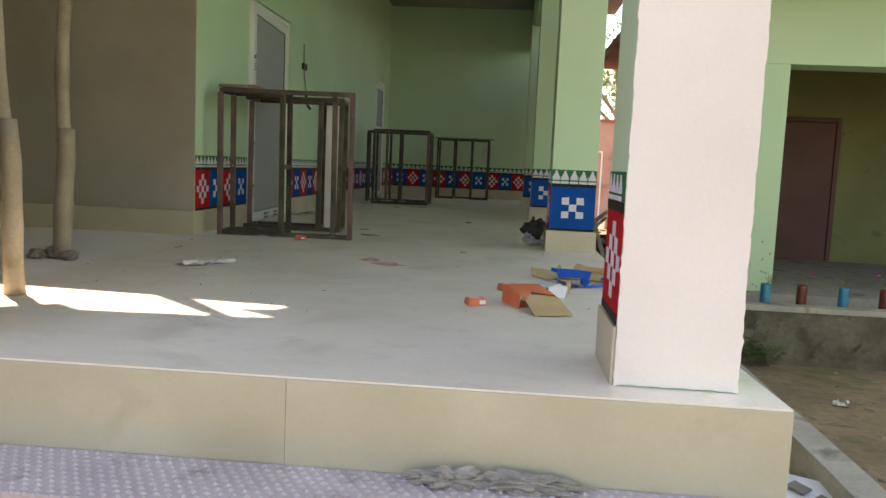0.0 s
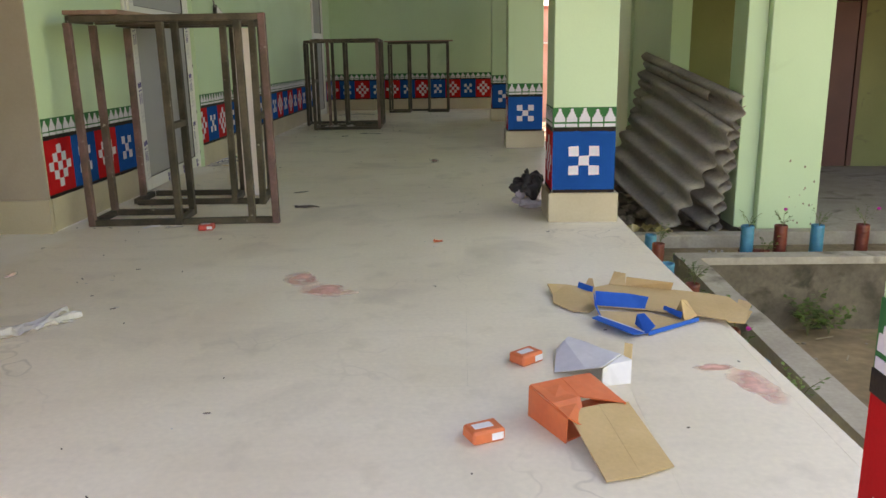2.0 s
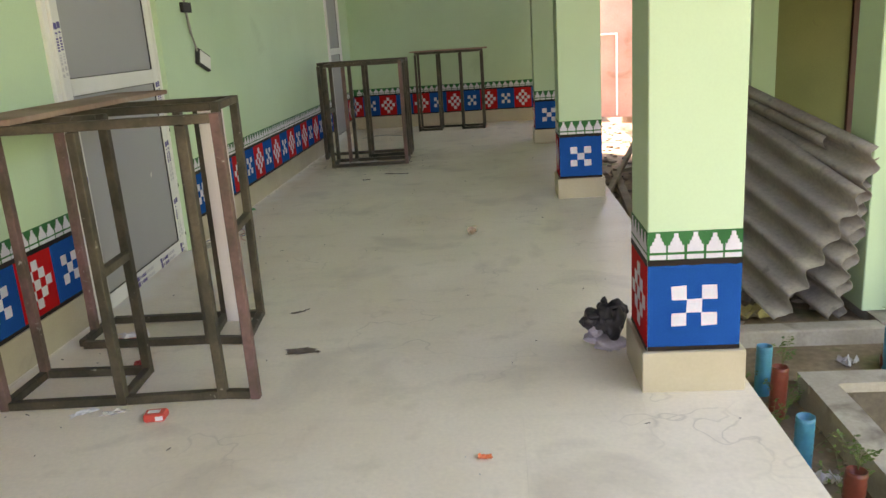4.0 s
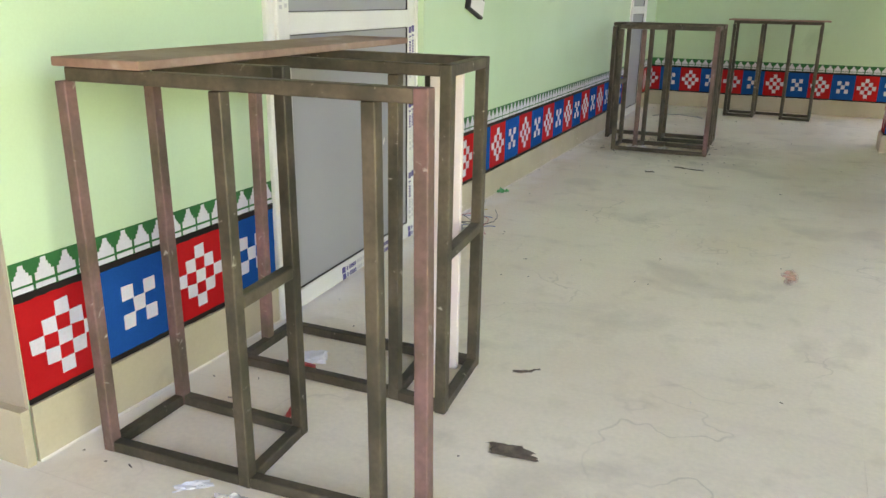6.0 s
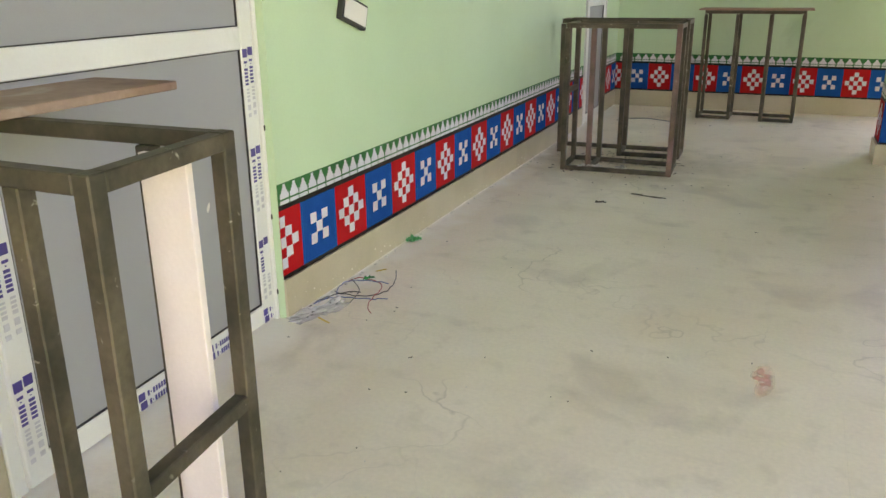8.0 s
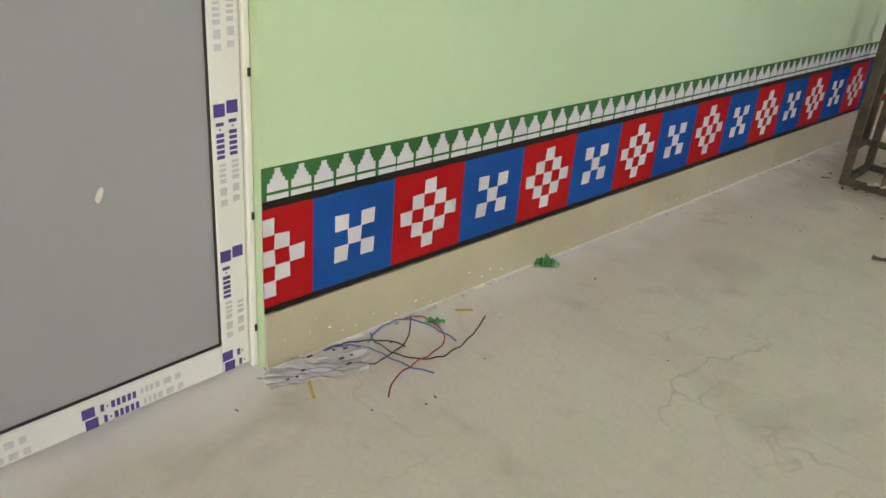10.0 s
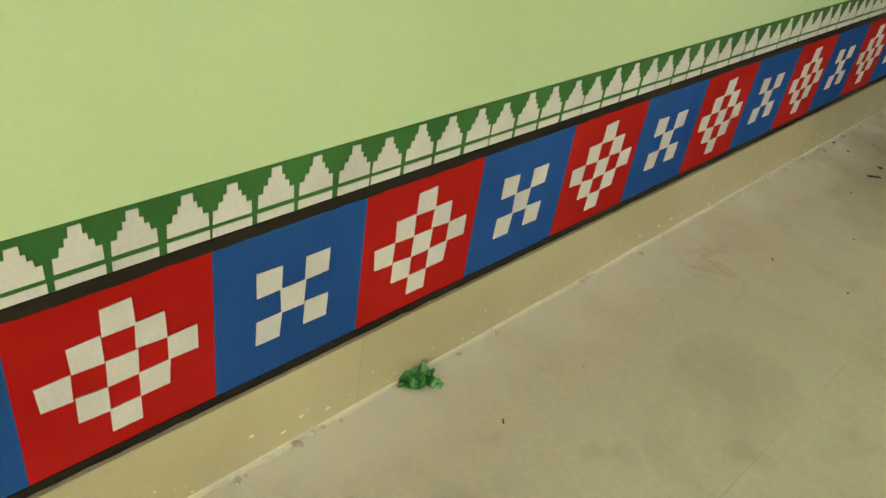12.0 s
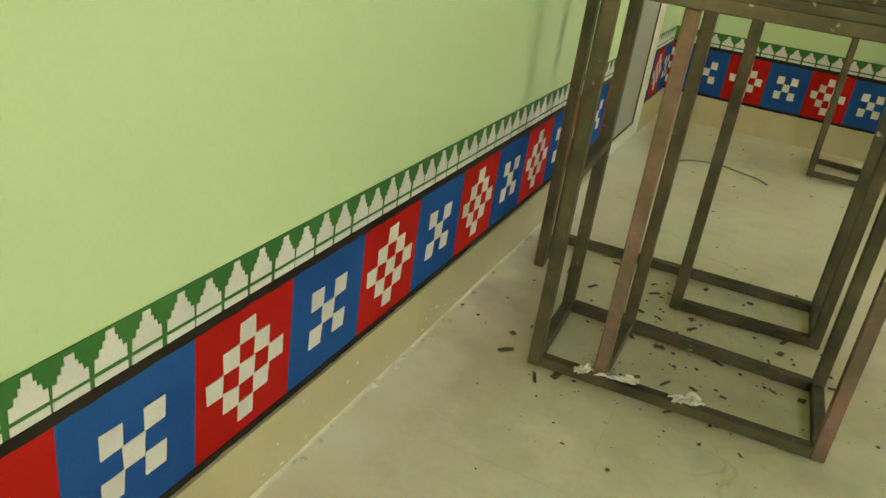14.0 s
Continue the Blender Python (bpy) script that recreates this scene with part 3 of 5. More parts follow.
def line_mesh(u0, u1, h, seed):
    """A hand-painted black line with a slightly wavering edge."""
    bm = bmesh.new()
    n = max(2, int((u1 - u0) / 0.025))
    top = [(u0 + (u1 - u0) * i / n, h + 0.0022 * noise.noise(Vector((i * 0.9, seed, 0)))) for i in range(n + 1)]
    bot = [(u0 + (u1 - u0) * i / n, 0.0045 * noise.noise(Vector((i * 1.3, seed + 5, 0)))) for i in range(n, -1, -1)]
    prism(bm, bot[::-1] + top[::-1], -0.0030, 0.0, "xz")
    fix(bm)
    me = bpy.data.meshes.new("black_line")
    bm.to_mesh(me)
    bm.free()
    me.materials.append(M_BLACK)
    return me


def border(origin, turn, panels, label, zb=ZB, zt=ZT, h_frieze=0.096, motifs=4, line=0.022):
    """A painted border on one wall face. panels: (colour, start, full width, cut from, cut to), along the wall from origin."""
    th = thing("painted_border", origin, label, "wall painting", kind="structure")
    th.rotation_euler = (0, 0, radians(turn))
    u_lo, u_hi = min(p[1] + p[3] for p in panels), max(p[1] + p[4] for p in panels)
    for colour, u, w, c0, c1 in panels:
        ob = new(colour + "_square", panel_mesh(colour, w, zt - zb, c0, c1))
        ob.parent, ob.location = th, (u, 0, zb)
        ob = new("frieze", frieze_mesh(w, motifs, c0, c1, h_frieze))
        ob.parent, ob.location = th, (u, 0, zt + line - 0.002)
    for z, h, s in ((zb - line * 0.8, line * 0.85, 1), (zt - 0.001, line, 2)):
        ob = new("black_line", line_mesh(u_lo, u_hi, h, s + u_lo))
        ob.parent, ob.location = th, (0, -0.0012, z)
    return th


def run(y_from, y_to, anchor, first):
    """Alternating squares between two places; anchor is a joint after which the colour first begins."""
    rows = []
    k = math.floor((y_from - anchor) / PITCH + 1e-6)
    while anchor + k * PITCH < y_to - 0.004:
        s = anchor + k * PITCH
        colour = first if k % 2 == 0 else ("red" if first == "blue" else "blue")
        rows.append((colour, s, PITCH, max(0.0, y_from - s), min(PITCH, y_to - s)))
        k += 1
    return rows


LBL = "red and blue painted squares with white checks under a green frieze"
border((WX, 0, 0), 90, run(Y0, DOOR_A[0], Y0, "red"), LBL + ", beside the near door")
border((WX, 0, 0), 90, run(DOOR_A[1], DOOR_B[0], 8.11, "blue"), LBL + ", between the doors")
border((WX, 0, 0), 90, run(DOOR_B[1], Y1, 8.11, "blue"), LBL + ", beyond the far door")
rows, k, bw = [], 0, 0.264
while True:
    lo, hi = 0.793 - (k + 1) * bw, 0.793 - k * bw
    if hi < WX:
        break
    rows.append(("blue" if k % 2 == 0 else "red", lo, bw, max(0.0, WX - lo), bw))
    k += 1
border((0, Y1, 0), 0, rows, LBL + ", on the end wall", motifs=3)


# skirting tiles
def skirting(axis, fixed, a, b, h, out, label):
    th = thing("skirting", (0, 0, 0), label, "skirting", kind="structure")
    n = max(1, round((b - a) / 1.2))
    for i in range(n):
        u0, u1 = a + (b - a) * i / n + 0.0002, a + (b - a) * (i + 1) / n - 0.0002
        bm = bmesh.new()
        if axis == "y":
            box(bm, min(fixed, fixed + out), max(fixed, fixed + out), u0, u1, -0.02, h, bevel=0.0005)
        else:
            box(bm, u0, u1, min(fixed, fixed + out), max(fixed, fixed + out), -0.02, h, bevel=0.0005)
        part("tile", bm, M_SKIRT, th)
    return th


skirting("y", WX, Y0, DOOR_A[0], 0.186, 0.012, "cream tile skirting below the painted border")
skirting("y", WX, DOOR_A[1], DOOR_B[0], 0.186, 0.012, "cream tile skirting below the painted border")
skirting("y", WX, DOOR_B[1], Y1, 0.186, 0.012, "cream tile skirting below the painted border")
skirting("x", Y1, WX + 0.013, 1.0, 0.186, -0.012, "cream tile skirting of the end wall")
skirting("x", Y0 - 0.012, -4.55, WX + 0.012, 0.184, -0.03, "dusty cream skirting of the plaster wall")


# ---- columns ----
def column(x0, y0, w, d, painted, label, base_h=0.165):
    th = thing("column", (x0 + w / 2, y0 + d / 2, 0), label, "column", "veranda columns", "structure")
    part("shaft", boxes((x0, x0 + w, y0, y0 + d, -0.02, 2.952), bevel=0.004), M_GREEN if painted else [M_GREEN], th)
    if painted:
        bm = bmesh.new()
        s = 0.022
        box(bm, x0 - s, x0 + w + s, y0 - s, y0 + d + s, -0.02, base_h, bevel=0.004)
        part("base_tiles", bm, M_SKIRT, th, "cream tiled column base")
        h0, h1 = base_h + 0.016, 0.507
        border((x0, y0 - 0.0005, 0), 0, [("blue", 0.0, w, 0.0, w)], "blue square with white checks under a green frieze on a column", h0, h1, h_frieze=0.110, motifs=5)
        border((x0 - 0.0005, y0 + d, 0), -90, [("red", 0.0, d, 0.0, d)], "red square with white checks under a green frieze on a column", h0, h1, h_frieze=0.110, motifs=5)
    return th


column(0.53, 5.43, 0.345, 0.345, True, "light green square column with painted band and tiled base")
column(0.49, 9.10, 0.345, 0.345, True, "light green square column with painted band and tiled base")
column(0.453, 12.45, 0.345, 0.345, True, "light green square column with painted band and tiled base")
# near column: bare plaster front, painted inner side
cx0, cx1, cy0, cy1 = 0.543, 0.899, 1.576, 1.957
th = thing("column", ((cx0 + cx1) / 2, (cy0 + cy1) / 2, 0), "column with bare pinkish plaster front and painted green inner side", "column", "veranda columns", "structure")
part("shaft", boxes((cx0, cx1, cy0 + 0.012, cy1, -0.02, 2.952)), M_GREEN, th)
bm = bmesh.new()
n = 170
def ragged(side):
    return [(side + 0.003 * noise.noise(Vector((i * 0.18, side * 9, 2))) + 0.006 * noise.noise(Vector((i * 0.83, side * 9, 5))), 2.95 * i / n) for i in range(n + 1)]
lft, rgt = ragged(cx0 - 0.001), ragged(cx1 + 0.004)
low = [(cx0 + (cx1 - cx0) * i / 14, 0.006 + 0.006 * noise.noise(Vector((i * 0.8, 7, 7)))) for i in range(1, 14)]
prism(bm, lft[:1] + low + rgt + lft[:0:-1], cy0 - 0.002, cy0 + 0.0125, "xz")
part("plaster_coat", fix(bm), M_PINK, th, "ragged-edged primer plaster coat")
border((cx0 - 0.0005, cy1, 0), -90, [("red", 0.0, cy1 - cy0, 0.0, cy1 - cy0 - 0.013)], "tall red square with white checks under a green frieze", 0.205, 0.512, h_frieze=0.092, motifs=5, line=0.032)
part("base_tiles", boxes((cx0 - 0.012, cx0 - 0.0005, cy0 + 0.0128, cy1 + 0.02, -0.02, 0.176), bevel=0.003), M_SKIRT, th, "cream tiled column base")


# ---- doors ----
def film_print(parent, p0, along, out, n, step, w, end, masked=None):
    """Protective film with two rows of worn print: purple blocks, bars of lettering and faint marks."""
    along, out = Vector(along), Vector(out)
    side = along.cross(out)
    p0 = Vector(p0)

    def patch(bm, u0, u1, v0, v1, lift):
        if u1 > end or (masked and masked[0] < u1 < masked[1] and v0 < w * 0.47):
            return
        vs = []
        for dz in (0.0, 0.0012):
            for u, v in ((u0, v0), (u1, v0), (u1, v1), (u0, v1)):
                vs.append(bm.verts.new(p0 + along * u + side * v + out * (lift + dz)))
        for q in ((3, 2, 1, 0), (4, 5, 6, 7), (0, 1, 5, 4), (1, 2, 6, 5), (2, 3, 7, 6), (3, 0, 4, 7)):
            bm.faces.new([vs[i] for i in q])
    bm, bf = bmesh.new(), bmesh.new()
    for i in range(n):
        for row in (0, 1):
            u = i * step + row * 0.006
            v = w * (0.12 + 0.47 * row)
            patch(bm, u, u + 0.033, v, v + w * 0.40, 0.0)
            for k, (a, b) in enumerate(((0.048, 0.057), (0.064, 0.068), (0.076, 0.086), (0.091, 0.100), (0.105, 0.115), (0.120, 0.129), (0.134, 0.143))):
                patch(bm, u + a, u + b, v + w * (0.06 if k != 1 else 0.17), v + w * (0.34 if k != 1 else 0.23), 0.0)
            for a, b in ((0.157, 0.164), (0.170, 0.178), (0.184, 0.192), (0.198, 0.210), (0.222, 0.244), (0.256, 0.272)):
                patch(bf, u + a, u + b, v + w * 0.04, v + w * 0.28, 0.0)
    part("film_print", fix(bm), M_PURPLE, parent, "purple print bars on film")
    part("faint_print", fix(bf), M_FAINT, parent, "worn faint print on film")


def plastic_door(name, y0, y1, label, printed, recess):
    x = WX - recess
    th = thing(name, (x, (y0 + y1) / 2, 0), label, "door", kind="structure")
    fr = part("door_frame", boxes((x - 0.06, x + 0.022 + (0.055 if printed else 0), y0 + 0.001, y0 + (0.052 if printed else 0.04), 0.0, 2.098), (x - 0.06, x + 0.022, y1 - 0.022, y1 - 0.001, 0.0, 2.098), (x - 0.06, x + 0.022, y0 + 0.0405, y1 - 0.0225, 2.05, 2.098), bevel=0.004), M_PVC, th)
    a, b, s = y0 + 0.043, y1 - 0.024, 0.088
    lx0, lx1 = x - 0.035, x + 0.012
    lf = part("door_leaf", boxes((lx0, lx1, a, a + s, 0.015, 2.045), (lx0, lx1, b - s, b, 0.015, 2.045), (lx0, lx1, a + s + 0.0005, b - s - 0.0005, 0.015, 0.015 + s), (lx0, lx1, a + s + 0.0005, b - s - 0.0005, 1.20, 1.20 + s), (lx0, lx1, a + s + 0.0005, b - s - 0.0005, 2.045 - s, 2.045), bevel=0.004), M_PVC, th)
    lp = part("lower_panel", boxes((lx0 + 0.012, lx1 - 0.014, a + s, b - s, 0.10, 1.205)), M_GREY, th, "flat grey lower door panel")
    up = part("upper_panel", boxes((lx0 + 0.012, lx1 - 0.014, a + s, b - s, 1.285, 1.965)), M_GREY, th, "flat grey upper door panel")
    gk = bmesh.new()
    for z0, z1 in ((0.103, 1.2), (1.288, 1.957)):
        for r in ((a + s, b - s, z0, z0 + 0.004), (a + s, b - s, z1 - 0.004, z1), (a + s, a + s + 0.004, z0, z1), (b - s - 0.004, b - s, z0, z1)):
            box(gk, lx1 - 0.014, lx1 - 0.006, *r)
    gs = part("gasket", gk, M_GASKET, th, "thin black gasket round the panels")
    if printed:
        film_print(lf, (lx1 + 0.0005, b - 0.004, 1.2065), (0, 0, -1), (1, 0, 0), 3, 0.402, s - 0.008, 1.12, (0.86, 0.97))
        film_print(lf, (lx1 + 0.0005, a + s - 0.004, 1.578), (0, 0, -1), (1, 0, 0), 4, 0.402, s - 0.008, 1.54)
        film_print(lf, (lx1 + 0.0005, 7.02, 0.090), (0, 1, 0), (1, 0, 0), 3, 0.405, 0.074, 0.895)
        bm = bmesh.new()
        for z in (0.12, 0.47, 0.86):
            box(bm, x + 0.0225, x + 0.025, y1 - 0.012, y1 - 0.004, z, z + 0.022)
        part("clip", bm, M_GASKET, fr, "small dark frame clips")
        # the leaf stands slightly ajar
        hinge = Matrix.Translation(Vector((lx1, b, 0)) - th.location)
        ajar = hinge @ Matrix.Rotation(radians(AJAR), 4, "Z") @ hinge.inverted()
        for ob in (lf, lp, up, gs, *lf.children):
            ob.data.transform(ajar)
    return th


AJAR = 3.4
plastic_door("door_1", *DOOR_A, "white plastic door slightly ajar with grey panels and printed film", True, 0.055)
plastic_door("door_2", *DOOR_B, "closed white plastic door with grey panels at the far end", False, 0.0)


# ---- welded steel desk frames ----
def steel_frame(base, posts, rails, label, w=0.038, primed=(), lean=0.0):
    """posts: (x, y, top); rails: two ends; lean: how far the top leans in x per metre. Square tube welded together."""
    th = thing("steel_desk_frame", (*base, 0), label, "metal frame", "welded desk frames")
    for i, (x, y, h) in enumerate(posts):
        part("post", bar(bmesh.new(), (x, y, 0.0), (x + lean * h, y, h), w), M_RUST if i in primed else M_STEEL, th)
    for p, q in rails:
        p, q = (p[0] + lean * p[2], *p[1:]), (q[0] + lean * q[2], *q[1:])
        d = (Vector(q) - Vector(p)).normalized() * (w / 2 if abs(p[2] - q[2]) < 0.01 else 0)
        part("rail", bar(bmesh.new(), Vector(p) + d * 1.02, Vector(q) - d * 1.02, w - 0.002), M_STEEL, th)
    return th


def ring(pts, z):
    pts = [(*p, z) for p in pts]
    return list(zip(pts, pts[1:] + pts[:1]))


H = 1.165
LOWZ, TOPZ = 0.019, H - 0.019
A, B, C, D, E, F = (-2.095, 5.43), (-1.60, 5.455), (-1.185, 5.485), (-1.045, 5.475), (-2.105, 5.755), (-1.625, 5.757)
steel_frame((-1.56, 5.6), [(*A, TOPZ - 0.02), (*B, TOPZ - 0.02), (*C, TOPZ - 0.02), (*D, H), (*E, TOPZ - 0.02), (*F, H)],
            [((*A, LOWZ), (*B, LOWZ)), ((*B, LOWZ), (*C, LOWZ)), ((*C, LOWZ), (*D, LOWZ)), ((*A, LOWZ), (*E, LOWZ)), ((*E, LOWZ), (*F, LOWZ)), ((*F, LOWZ), (*B, LOWZ)),
             ((*A, TOPZ), (*D, TOPZ)), ((*A, TOPZ), (*E, TOPZ)), ((*E, TOPZ), (*F, TOPZ)), ((*F, 0.56), (*B, 0.56))],
            "bare welded steel tube desk frame under a plank", primed=(0, 3, 4), lean=-0.008)
G1, G2, G3, G4, G5, G6, GM = (-2.118, 6.095), (-2.13, 6.445), (-1.46, 6.105), (-1.272, 6.085), (-1.312, 6.465), (-1.50, 6.455), (-2.135, 6.28)
steel_frame((-1.7, 6.28), [(*GM, TOPZ - 0.02), (*G3, TOPZ - 0.02), (*G4, H), (*G5, H), (*G6, TOPZ - 0.02)],
            [((*G1, LOWZ), (*G3, LOWZ)), ((*G3, LOWZ), (*G4, LOWZ)), ((*G4, LOWZ), (*G5, LOWZ)), ((*G5, LOWZ), (*G6, LOWZ)), ((*G6, LOWZ), (*G2, LOWZ)), ((*G2, LOWZ), (*G1, LOWZ)), ((*G3, LOWZ), (*G6, LOWZ)),
             ((*G1, TOPZ), (*G4, TOPZ)), ((*G4, TOPZ), (*G5, TOPZ)), ((*G5, TOPZ), (*G2, TOPZ)), ((*G2, TOPZ), (*G1, TOPZ)), ((*G4, 0.56), (*G5, 0.56))],
            "bare welded steel tube desk frame close to the grey door", primed=(0,), lean=0.004)
bm = bmesh.new()
bar(bm, (-1.96, 5.40, H + 0.014), (-1.99, 6.95, H + 0.014), 0.30, 0.024)
solid("plank", bm, M_PLANK, "rough reddish wooden plank lying on steel frames", "plank")
bm = bmesh.new()
box(bm, -1.478, -1.355, 6.405, 6.425, 0.0, 1.12, bevel=0.002)
solid("foam_board", bm, M_FOAM, "tall pinkish white foam strip standing in a frame", "board")

J1, J2, J3, J4, J5, J6 = (-1.88, 11.36), (-1.68, 11.375), (-1.05, 11.39), (-1.065, 11.76), (-1.68, 11.76), (-1.90, 11.77)
H2 = 1.145
T2 = H2 - 0.019
steel_frame((-1.45, 11.55), [(*J1, T2 - 0.02), (*J2, T2 - 0.02), (*J3, H2), (*J4, H2), (*J5, T2 - 0.02), (*J6, T2 - 0.02)],
            [((*J1, LOWZ), (*J3, LOWZ)), ((*J3, LOWZ), (*J4, LOWZ)), ((*J4, LOWZ), (*J6, LOWZ)), ((*J6, LOWZ), (*J1, LOWZ)), ((*J2, LOWZ), (*J5, LOWZ)),
             ((*J1, T2), (*J3, T2)), ((*J3, T2), (*J4, T2)), ((*J4, T2), (*J6, T2)), ((*J6, T2), (*J1, T2)), ((*J1, 0.62), (*J6, 0.62))],
            "bare welded steel tube desk frame in mid veranda", primed=(1, 2))
K1, K2, K3, K4, K5, K6 = (-1.565, 12.05), (-1.08, 12.08), (-1.085, 12.38), (-1.58, 12.36), (-2.12, 12.33), (-2.10, 12.05)
steel_frame((-1.6, 12.2), [(*K1, T2 - 0.02), (*K2, H2), (*K3, H2), (*K4, T2 - 0.02), (*K5, T2 - 0.02), (*K6, T2 - 0.02)],
            [((*K1, LOWZ), (*K2, LOWZ)), ((*K2, LOWZ), (*K3, LOWZ)), ((*K3, LOWZ), (*K4, LOWZ)), ((*K4, LOWZ), (*K1, LOWZ)), ((*K4, LOWZ), (*K5, LOWZ)), ((*K5, LOWZ), (*K6, LOWZ)),
             ((*K6, T2), (*K2, T2)), ((*K2, T2), (*K3, T2)), ((*K3, T2), (*K5, T2)), ((*K5, T2), (*K6, T2))],
            "bare welded steel tube desk frame in mid veranda")
L1, L2, L3, L4 = (-1.17, 14.38), (-0.85, 14.37), (-0.52, 14.36), (-0.21, 14.35)
N1, N2, N3, N4 = (-1.16, 14.72), (-0.84, 14.71), (-0.52, 14.70), (-0.20, 14.69)
W3 = 0.034
steel_frame((-0.68, 14.53), [(*p, T2 - 0.02) for p in (L1, L2, L3, L4, N1, N2, N3, N4)],
            [((*L1, LOWZ), (*N1, LOWZ)), ((*L2, LOWZ), (*N2, LOWZ)), ((*L3, LOWZ), (*N3, LOWZ)), ((*L4, LOWZ), (*N4, LOWZ)), ((*L1, LOWZ), (*L2, LOWZ)), ((*L3, LOWZ), (*L4, LOWZ)), ((*N1, LOWZ), (*N4, LOWZ)),
             ((*L1, T2), (*L4, T2)), ((*N1, T2), (*N4, T2)), ((*L1, T2), (*N1, T2)), ((*L4, T2), (*N4, T2))],
            "bare welded steel tube desk frame by the end wall", W3)
solid("desk_board", boxes((-1.24, -0.12, 14.30, 14.76, H2 + 0.001, H2 + 0.016), bevel=0.002), M_PLANK, "thin dark board lying on a steel frame", "board")

# ---- kerbs, planting strip and courtyard ----
KZ = -0.555
KERB_TOP, KERB_SLOPE = -0.485, 0.012     # the long kerb runs slightly towards the veranda


def kerb_x(y):
    return 1.545 - KERB_SLOPE * (6.59 - y)


bm = bmesh.new()
prism(bm, [(EDGE_X + 0.001, 1.6), (kerb_x(1.6) + 0.05, 1.6), (kerb_x(6.738) + 0.05, 6.738), (EDGE_X + 0.001, 6.738)], GROUND - 0.05, KZ - 0.10)
solid("planting_bed", fix(bm), M_SOIL, "soil strip between veranda and kerb", "planting bed", kind="structure")
solid("planting_bed", boxes((EDGE_X + 0.001, 9.0, 6.739, 7.30, GROUND - 0.05, KZ - 0.05), (1.66, 9.0, 6.58, 6.7385, GROUND - 0.05, KZ - 0.055)), M_SOIL, "soil strip in front of the far building", "planting bed", kind="structure")
solid("back_yard", boxes((EDGE_X + 0.001, 2.30, 7.301, 26.0, GROUND - 0.05, KZ - 0.02)), M_SOIL, "littered earth beside the veranda", "ground", kind="structure")
def wavy_kerb(name, a, b, fixed0, fixed1, axis, z, label, z0=GROUND - 0.05):
    bm = bmesh.new()
    n = int((b - a) / 0.25)
    for i in range(n):
        u0, u1 = a + (b - a) * i / n, a + (b - a) * (i + 1) / n
        if axis == "y":
            box(bm, fixed0, fixed1, u0, u1, z0, z)
        else:
            box(bm, u0, u1, fixed0, fixed1, z0, z)
    bmesh.ops.remove_doubles(bm, verts=bm.verts, dist=0.0005)
    for v in bm.verts:
        if v.co.z > z - 0.01:
            v.co += Vector((noise.noise(v.co * 3) * 0.008, noise.noise(v.co * 3 + Vector((5, 0, 0))) * 0.008, noise.noise(v.co * 2) * 0.008))
    return solid(name, bm, M_KERB, label, "kerb", "structure")


long_kerb = wavy_kerb("kerb", -1.0, 6.43, 1.528, 1.672, "y", KERB_TOP, "rough cement kerb wall along the planting strip")
for v in long_kerb.data.vertices:
    v.co.x += kerb_x(v.co.y) - 1.528
wavy_kerb("kerb", 1.540, 9.0, 6.431, 6.59, "x", KERB_TOP, "rough cement capping of the courtyard cross wall", KERB_TOP - 0.05)
solid("courtyard_wall", boxes((1.70, 9.0, 6.440, 6.582, GROUND - 0.05, KERB_TOP - 0.051)), M_MASONRY, "dark rubble masonry wall under a cement cap", "wall", "structure")
solid("kerb", boxes((1.545, 1.699, 6.4305, 6.586, GROUND - 0.05, KERB_TOP - 0.051)), M_KERB, "cement corner block of the kerb", "kerb", "structure")


# ---- building across the courtyard ----
RX, RY, RZ = 2.43, 7.43, 2.15
solid("far_porch_floor", boxes((2.301, 9.0, 7.301, 11.2, GROUND - 0.05, -0.5)), M_KERB, "grey cement porch floor of the far building", "floor", "structure")
solid("pillar", boxes((RX, 2.91, RY, 7.85, -0.5, RZ - 0.38), bevel=0.006), M_GREEN, "light green square porch pillar", "pillar", "structure")
solid("pillar", boxes((2.27, RX - 0.001, 7.51, 7.85, -0.5, RZ - 0.38), bevel=0.006), M_GREEN, "narrow green return of the porch pillar", "pillar", "structure")
solid("pillar", boxes((5.2, 5.7, RY, 7.85, -0.5, RZ - 0.38), bevel=0.006), M_GREEN, "light green square porch pillar", "pillar", "structure")
solid("porch_lintel", boxes((2.27, 9.0, RY - 0.001, 7.85, RZ - 0.379, RZ + 0.45)), M_GREEN, "light green porch lintel beam", "beam", "structure")
solid("porch_side_beam", boxes((2.271, 2.61, 7.851, 10.35, RZ - 0.1, RZ + 0.45)), M_GREEN, "light green side beam of the porch", "beam", "structure")
solid("far_wall_back", boxes((2.46, 9.0, 10.95, 11.15, -0.5, RZ + 0.45)), M_OLIVE, "stained olive green inner wall of the far porch, shade in its colour", "wall", "structure")
solid("far_wall_side", boxes((2.40, 2.62, 10.35, 14.6, -0.6, RZ + 0.45), (2.36, 2.399, 12.40, 12.62, -0.6, RZ + 0.45)), M_GREEN, "light green outer side wall of the far building", "wall", "structure")
solid("far_wall_side_end", boxes((2.621, 9.0, 14.4, 14.6, -0.6, RZ + 0.45)), M_GREEN, "light green rear wall of the far building", "wall", "structure")
